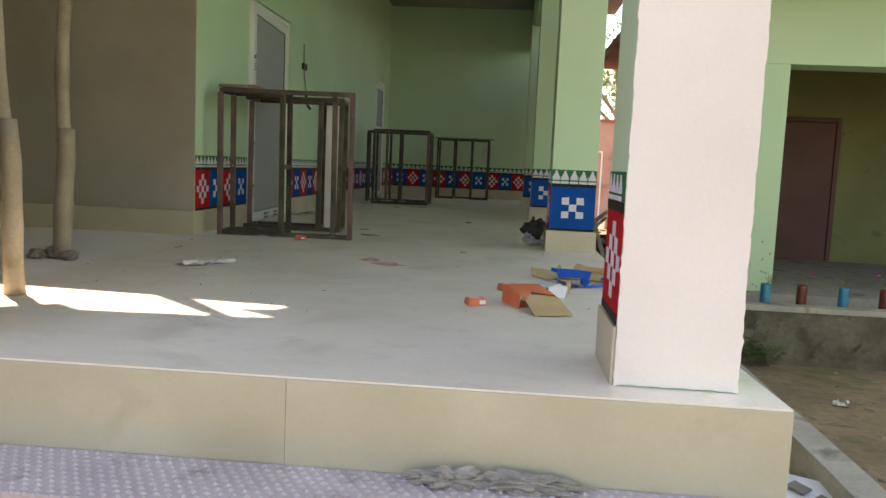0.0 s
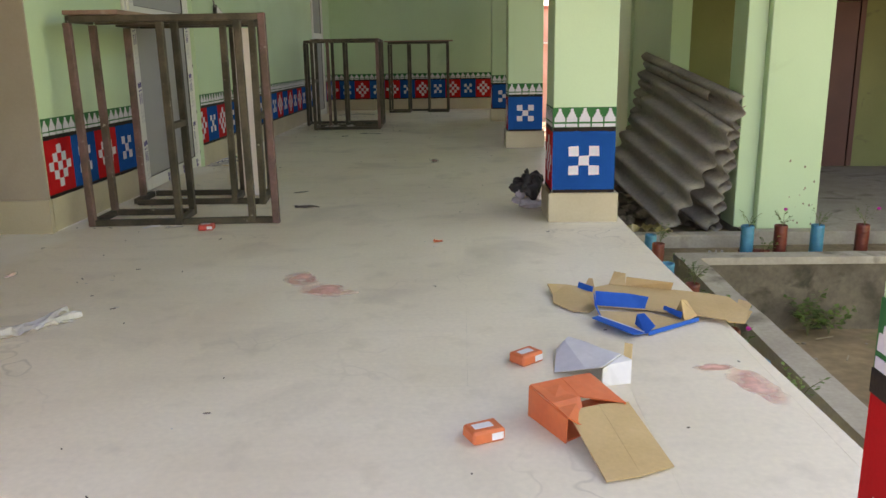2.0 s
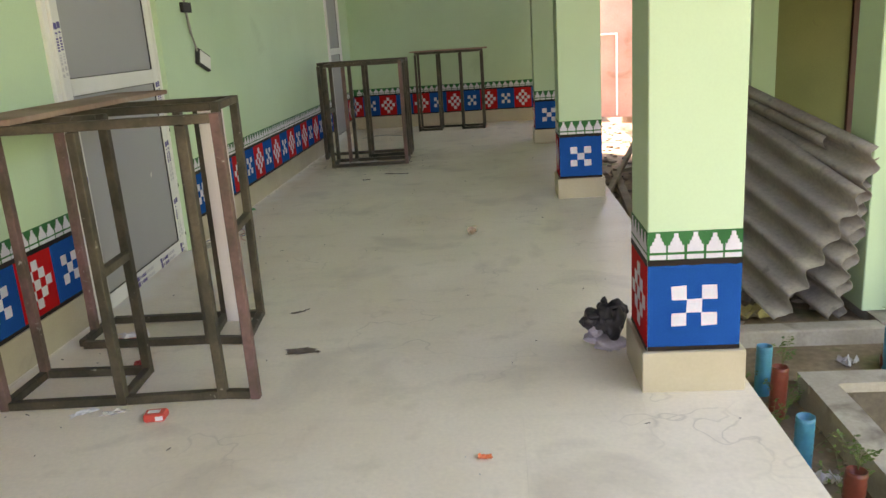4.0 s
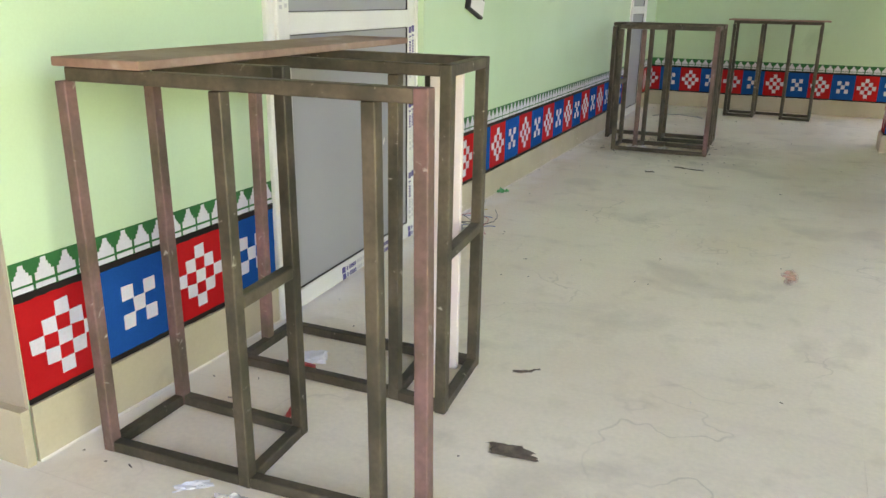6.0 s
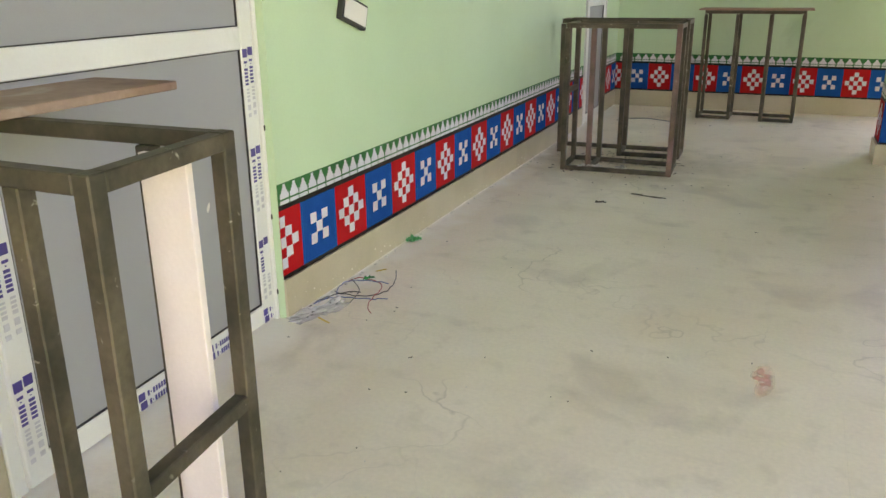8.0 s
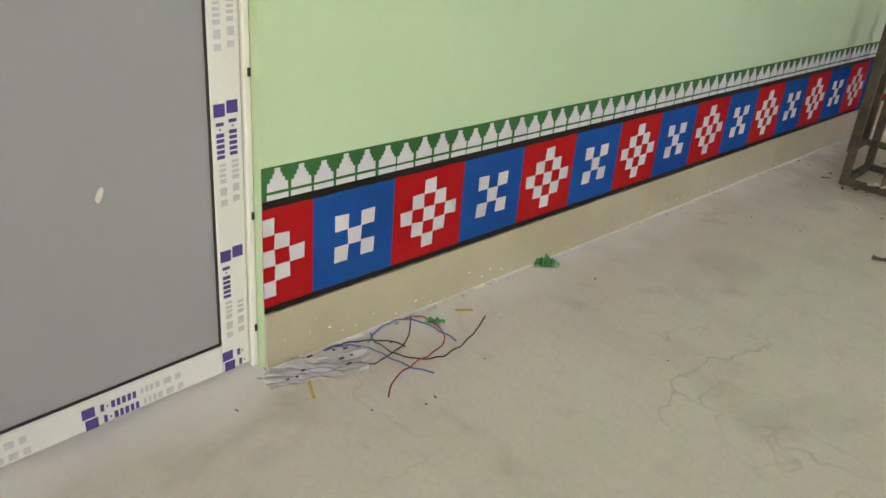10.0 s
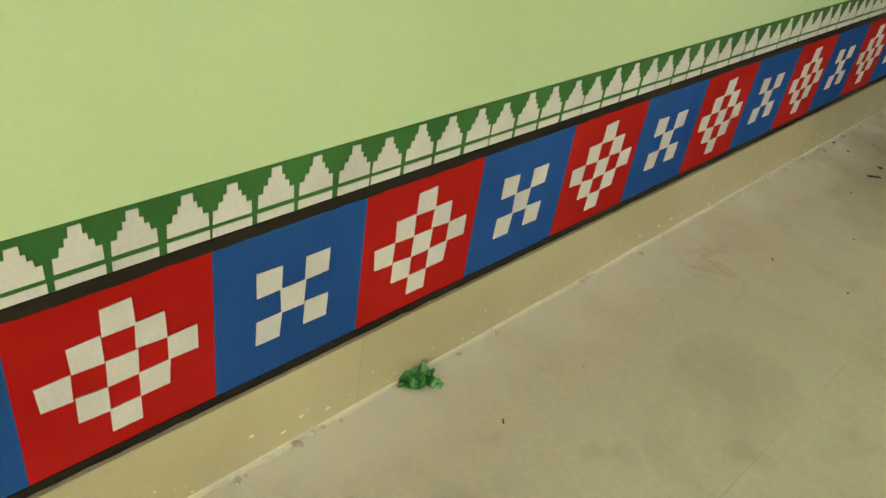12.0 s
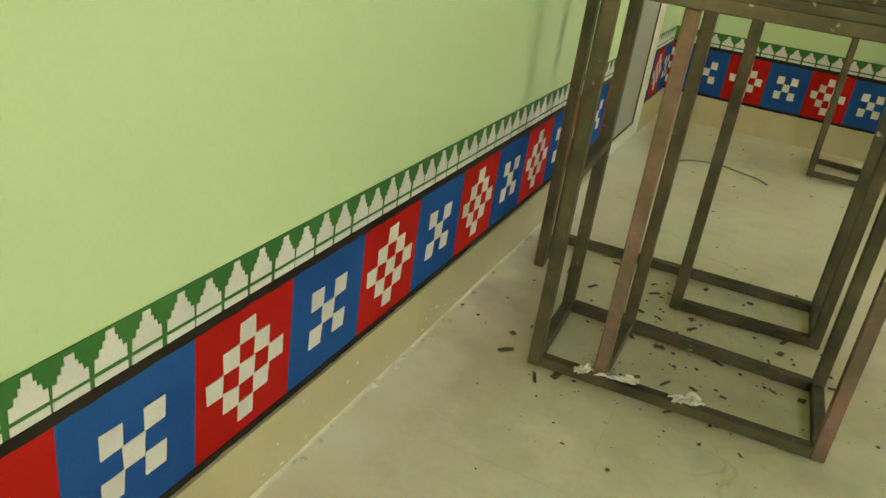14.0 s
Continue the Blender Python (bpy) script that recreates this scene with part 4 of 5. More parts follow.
# eaves run out, unseen, to shade the pillar and stop sun in the porch
solid("far_roof", boxes((1.75, 9.2, 6.45, 14.9, RZ + 0.451, RZ + 0.60), bevel=0.01), M_ROOFRED, "flat roof slab with a faded red edge and an added shading overhang", "roof", "structure")
# unseen walls added to close the courtyard and hold back sky light
solid("far_east_wall", boxes((6.0, 6.2, -8, 6.43, GROUND - 0.05, 4.2), (9.001, 9.2, 6.0, 12.8, GROUND - 0.05, RZ + 0.45)), M_GREEN, "plain green walls added out of view to close and shade the courtyard", "wall", "structure")
d = thing("door_3", (4.3, 10.9, -0.5), "closed dark red-brown wooden door in the far porch", "door", kind="structure")
part("door_leaf", boxes((3.60, 4.755, 10.915, 10.945, -0.49, 1.46), bevel=0.004), M_BROWN, d)
part("door_frame", boxes((3.53, 3.595, 10.90, 10.948, -0.49, 1.53), (4.76, 4.825, 10.90, 10.948, -0.49, 1.53), (3.5955, 4.7595, 10.90, 10.948, 1.465, 1.53), bevel=0.004), M_BROWN, d)
cw = thing("compound_wall", (3.0, 20, -0.6), "stained pink plaster compound wall", "wall", kind="structure")
part("wall_face", boxes((-6, 14, 20, 20.2, -0.6, 1.9)), M_FARPINK, cw)
part("coping", boxes((-6, 14, 19.95, 20.25, 1.9, 1.98)), M_ROOFRED, cw)
pp = bmesh.new()
tube(pp, [(1.6, 19.93, 1.15), (2.54, 19.93, 1.15)], 0.022)
tube(pp, [(2.55, 19.93, 1.17), (2.55, 19.93, -0.55)], 0.022)
solid("water_pipe", pp, M_PVC, "white plastic water pipe on the pink wall", "pipe")

# ---- floor slabs and riser tiles ----
def floor_slabs():
    ys = [EDGE_Y, 1.745] + [1.745 + 0.70 * i for i in range(1, 20)]
    ys = [y for y in ys if y < Y1] + [Y1]
    g = 0.0002
    for j, (a, b) in enumerate(zip(ys, ys[1:])):
        xs = [-4.6] + [0.5 - 1.05 * k - (0.46 if j % 2 else 0) for k in range(5, -1, -1) if 0.5 - 1.05 * k - (0.46 if j % 2 else 0) > -4.5] + [EDGE_X]
        for c, d in zip(xs, xs[1:]):
            bm = bmesh.new()
            box(bm, c + g, d - g, a + (g if j else 0.001), b - g, -0.031, 0.0)
            part("slab", bm, M_FLOOR, floor)


floor_slabs()
bm = bmesh.new()
prism(bm, [(EDGE_X + 0.0005, EDGE_Y + 0.001), (FRONT_X, EDGE_Y + 0.001), (EDGE_X + 0.0005, 4.4)], -0.60, 0.0)
part("slab", fix(bm), M_FLOOR, floor)
th = thing("riser_tiles", (0, EDGE_Y, -0.15), "glazed cream-green tiles facing the floor edge", "tiles", kind="structure")
for x0, x1 in ((-4.6, -4.06), (-4.06, -3.33), (-3.33, -2.60), (-2.60, -1.87), (-1.87, -0.41), (-0.41, FRONT_X)):
    part("tile", boxes((x0 + 0.0004, x1 - 0.0004, EDGE_Y - 0.010, EDGE_Y, -0.262, -0.005), bevel=0.001), M_RISER, th)
for i in range(10):
    y0 = EDGE_Y + 0.012 + i * 0.9
    part("tile", boxes((EDGE_X - 0.0115, EDGE_X - 0.0005, y0 + 0.001, y0 + 0.899, -0.60, -0.0315), bevel=0.0015), M_RISER, th)

# ---- bamboo props in the porch ----
def prop(x, y, lean, r, label):
    """A thick short pole with a thinner one spliced on beside it, up to the ceiling."""
    th = thing("bamboo_prop", (x, y, 0), label, "bamboo prop")
    for name, z0, z1, off, k, n in (("lower_pole", 0.0, 0.74, 0.0, 1.12, 9), ("upper_pole", 0.66, TOP - 0.005, -0.018, 0.86, 22)):
        bm = bmesh.new()
        pts, rs = [], []
        for i in range(n):
            z = z0 + i * (z1 - z0) / (n - 1)
            wob = 0.008 * math.sin(z * 6.2 + x)
            pts.append((x + off + lean[0] * z + wob, y + lean[1] * z, z))
            rs.append(r * k * (1.0 - 0.06 * (z - z0)) * (1.09 if i % 3 == 0 else 1.0))
        tube(bm, pts, rs, 9)
        ob = part(name, bm, M_BAMBOO, th)
        for p in ob.data.polygons:
            p.use_smooth = len(p.vertices) == 4


prop(-1.87, 2.43, (-0.055, 0.01), 0.037, "stout bamboo prop standing on the porch floor")
prop(-2.33, 3.58, (-0.055, 0.13), 0.046, "bamboo prop with stones heaped at its foot")
for i, (x, y, r) in enumerate(((-2.26, 3.53, 0.05), (-2.40, 3.60, 0.06), (-2.46, 3.53, 0.05), (-2.60, 3.55, 0.04))):
    bm = bmesh.new()
    lump(bm, (x, y, r * 0.5), r, 0.5, 0.6, seed=i)
    solid("stone", bm, M_RUBBLE, "dusty grey stone at the foot of a prop", "stone", group="stones at the prop", base=(x, y, 0))

# ---- cartons on the floor ----
def sheet_poly(bm, pts, t=0.004, mi=0):
    """A flat piece of card through points in space, with thickness."""
    pts = [Vector(p) for p in pts]
    nrm = (pts[1] - pts[0]).cross(pts[-1] - pts[0]).normalized()
    if nrm.z < 0:
        nrm = -nrm
    lo = [bm.verts.new(p) for p in pts]
    hi = [bm.verts.new(p + nrm * t) for p in pts]
    fs = [bm.faces.new(lo[::-1]), bm.faces.new(hi)]
    for k in range(len(pts)):
        fs.append(bm.faces.new((lo[k], lo[(k + 1) % len(pts)], hi[(k + 1) % len(pts)], hi[k])))
    for f in fs:
        f.material_index = mi


th = thing("orange_carton", (0.32, 2.92, 0), "torn open bright orange carton lying on the floor", "carton")
bm = bmesh.new()
sheet_poly(bm, [(0.202, 2.955, 0.0), (0.280, 2.798, 0.0), (0.283, 2.806, 0.062), (0.204, 2.962, 0.080)])
sheet_poly(bm, [(0.204, 2.962, 0.080), (0.252, 2.868, 0.070), (0.330, 2.935, 0.058), (0.290, 3.005, 0.080)])
sheet_poly(bm, [(0.252, 2.868, 0.070), (0.283, 2.806, 0.062), (0.330, 2.812, 0.030), (0.330, 2.935, 0.058)])
sheet_poly(bm, [(0.290, 3.005, 0.081), (0.330, 2.935, 0.059), (0.446, 2.925, 0.046), (0.372, 3.045, 0.078)])
sheet_poly(bm, [(0.378, 3.05, 0.0), (0.448, 2.935, 0.0), (0.446, 2.930, 0.045), (0.374, 3.046, 0.076)])
part("shell", fix(bm), M_ORANGE, th)
bm = bmesh.new()
sheet_poly(bm, [(0.290, 2.868, 0.050), (0.375, 2.912, 0.046), (0.425, 2.63, 0.006), (0.343, 2.609, 0.004)], 0.004)
sheet_poly(bm, [(0.375, 2.912, 0.0465), (0.458, 2.950, 0.036), (0.508, 2.674, 0.004), (0.425, 2.63, 0.0065)], 0.004)
part("flap", fix(bm), M_CARD, th, "plain brown cardboard flap")
bm = bmesh.new()
sheet_poly(bm, [(0.206, 2.952, 0.001), (0.282, 2.803, 0.001), (0.444, 2.935, 0.001), (0.376, 3.045, 0.001)], 0.003)
part("base", fix(bm), M_ORANGE, th)


def packet(x, y, turn, label, s=1.0, card=None):
    th = thing("orange_packet", (x, y, 0), label, "packet", "orange packets")
    th.rotation_euler = (0, 0, radians(turn))
    bm = bmesh.new()
    box(bm, -0.045 * s, 0.045 * s, -0.032 * s, 0.032 * s, 0.001, 0.034 * s, bevel=0.006)
    for v in bm.verts:
        v.co += Vector((noise.noise(v.co * 40), noise.noise(v.co * 40 + Vector((3, 0, 0))), 0)) * 0.005
    part("box", bm, card or M_ORANGE, th, world=False)
    bm = bmesh.new()
    box(bm, 0.005 * s, 0.036 * s, -0.0345 * s, -0.0325 * s, 0.008, 0.026 * s)
    box(bm, -0.03 * s, 0.02 * s, -0.012 * s, 0.014 * s, 0.0345 * s, 0.0355 * s)
    part("print", bm, M_PAPER, th, "pale printed patch", world=False)


packet(0.080, 2.827, 24, "small dented orange packet on the floor")
packet(0.224, 3.332, 40, "small dented orange packet on the floor")
packet(-1.40, 5.31, 8, "small crushed red packet before a frame", 0.95, M_REDCARD)

# folded white paper packing: a low sloping top with one end turned down
bm = bmesh.new()
sheet_poly(bm, [(0.300, 3.235, 0.004), (0.425, 3.150, 0.052), (0.495, 3.235, 0.058), (0.368, 3.440, 0.040), (0.325, 3.395, 0.012)], 0.003)
sheet_poly(bm, [(0.425, 3.146, 0.050), (0.421, 3.136, 0.0), (0.507, 3.158, 0.0), (0.518, 3.205, 0.050), (0.495, 3.231, 0.057)], 0.003)
sheet_poly(bm, [(0.497, 3.236, 0.056), (0.519, 3.206, 0.050), (0.530, 3.275, 0.0), (0.400, 3.440, 0.0), (0.372, 3.440, 0.037)], 0.003)
bmesh.ops.subdivide_edges(bm, edges=bm.edges[:], cuts=2, use_grid_fill=True)
for v in bm.verts:
    v.co.z = max(0.001, v.co.z + 0.005 * noise.noise(v.co * 22))
solid("folded_paper", fix(bm), M_PAPER, "white folded packing paper on the floor", "paper", base=(0.4, 3.27, 0))

# torn carton: a long flattened brown sheet with a shallow blue-sided tray before it
th = thing("blue_carton", (0.70, 3.82, 0), "torn flattened brown cardboard carton with blue printed flaps", "carton")
bm = bmesh.new()
sheet_poly(bm, [(0.364, 4.071, 0.030), (0.377, 3.990, 0.012), (0.370, 3.895, 0.006), (0.433, 3.800, 0.005), (0.490, 3.785, 0.005), (0.520, 3.830, 0.008), (0.515, 4.075, 0.012), (0.440, 4.085, 0.022)])
sheet_poly(bm, [(0.510, 4.046, 0.0125), (0.522, 3.850, 0.009), (0.693, 3.785, 0.014), (0.859, 3.706, 0.016), (0.848, 4.005, 0.020), (0.615, 4.094, 0.018)])
sheet_poly(bm, [(0.859, 3.706, 0.0165), (0.940, 3.665, 0.014), (0.945, 3.645, 0.013), (0.996, 3.629, 0.012), (1.052, 3.720, 0.024), (1.046, 3.740, 0.022), (1.068, 3.775, 0.030), (1.066, 3.815, 0.032),
                (1.045, 3.845, 0.030), (1.032, 3.815, 0.024), (1.030, 3.905, 0.020), (0.975, 3.955, 0.018), (0.848, 4.005, 0.0205)])
part("brown_sheet", fix(bm), M_CARD, th)
bm = bmesh.new()
sheet_poly(bm, [(0.519, 3.804, 0.002), (0.696, 3.780, 0.004), (0.793, 3.690, 0.004), (0.857, 3.690, 0.004), (0.653, 3.551, 0.002), (0.515, 3.741, 0.002)])
part("tray_floor", fix(bm), M_CARD, th)
for pts in ([(0.615, 4.094, 0.022), (0.674, 4.064, 0.023), (0.681, 4.102, 0.062), (0.643, 4.140, 0.060)],
            [(0.676, 4.074, 0.023), (0.839, 4.003, 0.023), (0.842, 3.985, 0.058), (0.679, 4.075, 0.058)],
            [(0.507, 4.052, 0.016), (0.548, 4.012, 0.016), (0.542, 4.050, 0.058), (0.530, 4.064, 0.056)],
            [(0.800, 3.764, 0.022), (0.805, 3.668, 0.012), (0.852, 3.690, 0.022), (0.822, 3.735, 0.068), (0.806, 3.730, 0.070)],
            [(0.520, 3.316, 0.001), (0.541, 3.304, 0.001), (0.549, 3.328, 0.056), (0.527, 3.336, 0.058)]):
    bm = bmesh.new()
    sheet_poly(bm, pts)
    part("brown_flap", fix(bm), M_CARD, th)
for pts in ([(0.523, 3.849, 0.013), (0.690, 3.792, 0.015), (0.704, 3.800, 0.058), (0.640, 3.835, 0.061), (0.524, 3.876, 0.060)],
            [(0.520, 3.846, 0.012), (0.521, 3.748, 0.006), (0.500, 3.744, 0.046), (0.514, 3.862, 0.058)],
            [(0.512, 3.738, 0.006), (0.639, 3.557, 0.006), (0.590, 3.505, 0.020), (0.478, 3.660, 0.026)],
            [(0.626, 3.641, 0.010), (0.643, 3.548, 0.008), (0.676, 3.566, 0.030), (0.655, 3.640, 0.050), (0.634, 3.650, 0.042)],
            [(0.754, 3.777, 0.016), (0.796, 3.698, 0.010), (0.804, 3.700, 0.032), (0.760, 3.783, 0.030)],
            [(0.648, 3.546, 0.003), (0.855, 3.688, 0.005), (0.852, 3.688, 0.018), (0.648, 3.548, 0.018)],
            [(0.486, 4.060, 0.016), (0.535, 4.006, 0.016), (0.538, 4.012, 0.036), (0.492, 4.070, 0.040)]):
    bm = bmesh.new()
    sheet_poly(bm, pts, 0.004)
    part("blue_flap", fix(bm), M_CARDBLUE, th, "glossy blue printed flap")
bm = bmesh.new()
sheet_poly(bm, [(0.514, 3.742, 0.0085), (0.640, 3.562, 0.0085), (0.635, 3.556, 0.0095), (0.509, 3.736, 0.0095)], 0.003)
part("torn_edge", fix(bm), M_PAPER, th, "white torn paper edge of the blue flap")

# ---- black bag by the column ----
th = thing("black_bag", (0.42, 5.88, 0), "crumpled black bag with grey lining beside a column", "bag")


def bag_part(name, lumps, material, label, rough, seed):
    bm = bmesh.new()
    for i, (x, y, z, r, f) in enumerate(lumps):
        lump(bm, (x, y, z), r, rough, f, seed=i + seed, sub=4)
    for v in bm.verts:
        k = Vector((v.co.x * 26, v.co.y * 26, v.co.z * 14 + seed))
        v.co += Vector((noise.noise(k), noise.noise(k + Vector((7, 0, 0))), 0.6 * noise.noise(k + Vector((0, 9, 0))))) * 0.010
        v.co.z = max(0.001, v.co.z)
    return part(name, bm, material, th, label, smooth=True)


bag_part("cover", ((0.455, 5.86, 0.135, 0.060, 1.30), (0.425, 5.86, 0.150, 0.052, 1.20), (0.485, 5.87, 0.185, 0.042, 0.8), (0.385, 5.875, 0.150, 0.046, 0.75), (0.355, 5.88, 0.125, 0.036, 1.0), (0.425, 5.86, 0.215, 0.016, 1.6)), M_CLOTH, "", 0.45, 3)
bag_part("lining", ((0.440, 5.865, 0.030, 0.066, 0.50), (0.480, 5.86, 0.028, 0.045, 0.6), (0.385, 5.87, 0.085, 0.030, 0.9), (0.370, 5.88, 0.045, 0.035, 0.6)), M_LILAC, "pale grey cloth lining", 0.3, 11)

# ---- wires, film and litter by the first door ----
def wire(name, pts, material, label, r=0.0022):
    bm = bmesh.new()
    out = []
    n = len(pts)
    for i in range((n - 1) * 6 + 1):
        k, f = min(i // 6, n - 2), i / 6 - min(i // 6, n - 2)
        p = [Vector((*pts[max(0, min(n - 1, k + d))], 0)) for d in (-1, 0, 1, 2)]
        v = 0.5 * ((2 * p[1]) + (p[2] - p[0]) * f + (2 * p[0] - 5 * p[1] + 4 * p[2] - p[3]) * f * f + (3 * p[1] - p[0] - 3 * p[2] + p[3]) * f ** 3)
        arch = math.sin(math.pi * i / ((n - 1) * 6))
        out.append((v.x, v.y, 0.003 + 0.022 * arch * abs(noise.noise(Vector((i * 0.17, n, r * 1e4))))))
    tube(bm, out, r, 6)
    return solid(name, bm, material, label, "wire", group="loose wires", smooth=True)


wire("electric_wire", [(-2.222, 8.137), (-2.215, 8.20), (-2.195, 8.261), (-2.160, 8.314), (-2.124, 8.346), (-2.087, 8.354)], M_WIREK, "thin black electric wire on the floor")
wire("electric_wire", [(-2.097, 8.166), (-2.069, 8.216), (-2.081, 8.291), (-2.098, 8.355), (-2.136, 8.414), (-2.225, 8.502)], M_WIREK, "thin black electric wire on the floor")
wire("electric_wire", [(-2.214, 8.318), (-2.165, 8.295), (-2.09, 8.296), (-2.03, 8.323), (-1.99, 8.364), (-1.969, 8.419), (-1.982, 8.506), (-2.013, 8.594), (-2.068, 8.703)], M_WIREK, "long curled black wire on the floor")
wire("electric_wire", [(-2.220, 8.137), (-2.205, 8.198), (-2.170, 8.242), (-2.118, 8.264), (-2.057, 8.274), (-1.976, 8.293), (-1.925, 8.327)], M_WIREB, "thin blue electric wire on the floor")
wire("electric_wire", [(-2.177, 8.277), (-2.212, 8.343), (-2.225, 8.407), (-2.215, 8.461), (-2.163, 8.496), (-2.074, 8.505), (-2.013, 8.508)], M_WIREB, "thin blue electric wire on the floor")
wire("electric_wire", [(-2.218, 8.466), (-2.205, 8.509), (-2.145, 8.522), (-2.072, 8.508), (-2.02, 8.451), (-1.998, 8.361), (-1.988, 8.276), (-1.961, 8.193), (-1.917, 8.141)], M_WIRER, "thin red electric wire on the floor")
wire("electric_wire", [(-1.96, 13.9), (-1.75, 14.1), (-1.50, 14.05), (-1.38, 13.95)], M_WIREG, "pale grey wire on the floor near the end wall", 0.005)
bm = bmesh.new()
crumple(bm, (-2.15, 8.06, 0.0), 0.11, 0.28, 0.016, 12, 3, radians(-20))
th = solid("film_scrap", bm, M_FILM, "crumpled clear printed film by the door", "plastic film", base=(-2.15, 8.06, 0))
bm = bmesh.new()
rng = random.Random(5)
for k in range(9):
    x, y = -2.15 + rng.uniform(-0.05, 0.06), 8.06 + rng.uniform(-0.12, 0.13)
    box(bm, x, x + 0.008, y, y + rng.uniform(0.008, 0.02), 0.0245, 0.0255)
tagged(part("print", bm, M_GASKET, th, "broken black print"), kind="stuff")
for x0, y0, x1, y1 in ((-2.158, 8.647, -2.123, 8.698), (-2.186, 8.074, -2.113, 8.007), (-2.113, 8.007, -2.038, 7.972)):
    bm = bmesh.new()
    bar(bm, (x0, y0, 0.0025), (x1, y1, 0.0025), 0.008, 0.003, 0)
    solid("yellow_strip", bm, M_YELLOW, "short yellow plastic strip on the floor", "plastic strip", group="yellow strips")
for x, y, w, d, h, s in ((-2.205, 9.19, 0.09, 0.05, 0.03, 1), (-2.14, 8.535, 0.055, 0.022, 0.015, 2)):
    bm = bmesh.new()
    crumple(bm, (x, y, 0), w, d, h, 8, s, radians(55))
    solid("green_scrap", bm, M_EMERALD, "crumpled bright green plastic scrap", "plastic scrap", group="green scraps", base=(x, y, 0))
bm = bmesh.new()
lump(bm, (-2.24, 7.538, 0.625), 0.009, 0.6, 2.0, 4)
bmesh.ops.rotate(bm, cent=(-2.24, 7.538, 0.625), matrix=Matrix.Rotation(radians(-28), 3, "X"), verts=bm.verts)
for v in bm.verts:
    v.co.x = -2.279 - (v.co.y - 7.555) * math.tan(radians(AJAR)) + (v.co.x + 2.24) * 0.12
solid("paint_fleck", bm, M_CHIPS, "white fleck stuck on the grey door panel", "fleck")
bm = bmesh.new()
crumple(bm, (-1.90, 6.24, 0), 0.15, 0.11, 0.02, 8, 6, 0.5)
th = solid("paper_wrapper", bm, M_PAPER, "white paper wrapper with a red edge", "wrapper", base=(-1.90, 6.24, 0))
bm = bmesh.new()
box(bm, -1.96, -1.84, 6.165, 6.178, 0.002, 0.016)
part("edge", bm, M_WIRER, th, "red edge")

# pale mortar smeared along the foot of the skirting
def mortar(y0, y1):
    bm = bmesh.new()
    n = int((y1 - y0) / 0.012)
    a, b, c = [], [], []
    for i in range(n + 1):
        y = y0 + (y1 - y0) * i / n
        w = 0.010 + 0.016 * noise.noise(Vector((y * 1.7, 3, 0))) + 0.010 * noise.noise(Vector((y * 9, 5, 0))) + 0.006 * noise.noise(Vector((y * 31, 8, 0)))
        w = max(w, 0.006)
        a.append(bm.verts.new((WX + 0.0125, y, 0.007 + 0.005 * noise.noise(Vector((y * 6, 9, 0))))))
        b.append(bm.verts.new((WX + 0.0125 + w * 0.4, y, 0.003)))
        c.append(bm.verts.new((WX + 0.0125 + w, y, 0.0008)))
    for i in range(n):
        bm.faces.new((a[i], b[i], b[i + 1], a[i + 1]))
        bm.faces.new((b[i], c[i], c[i + 1], b[i + 1]))
    return solid("mortar_smear", fix(bm), M_MORTAR, "pale mortar smeared along the foot of the skirting", "mortar", kind="structure")


mortar(DOOR_A[1], DOOR_B[0])
mortar(Y0, DOOR_A[0])

# ---- switch box hanging on the wall ----
th = thing("switch_box", (WX, 8.62, 1.32), "small white switch box hanging crooked by its cable", "switch box")
bm = bmesh.new()
box(bm, -2.243, -2.212, 8.52, 8.76, 1.255, 1.375, bevel=0.004)
bmesh.ops.rotate(bm, cent=(WX, 8.64, 1.315), matrix=Matrix.Rotation(radians(-17), 3, "X"), verts=bm.verts)
bx = part("box", bm, M_GASKET, th, "dark box rim")
bm = bmesh.new()
box(bm, -2.211, -2.206, 8.535, 8.745, 1.268, 1.362, bevel=0.002)
bmesh.ops.rotate(bm, cent=(WX, 8.64, 1.315), matrix=Matrix.Rotation(radians(-17), 3, "X"), verts=bm.verts)
part("plate", bm, M_PVC, bx, "white cover plate")
bm = bmesh.new()
tube(bm, [(-2.24, 8.44, 1.95), (-2.235, 8.44, 1.70), (-2.225, 8.46, 1.52), (-2.222, 8.53, 1.385)], 0.009, 6)
part("cable", bm, M_WIREG, th, "grey hanging cable")
bm = bmesh.new()
box(bm, -2.243, -2.215, 8.36, 8.52, 1.66, 1.73, bevel=0.004)
part("junction", bm, M_GASKET, th, "dark cable outlet")

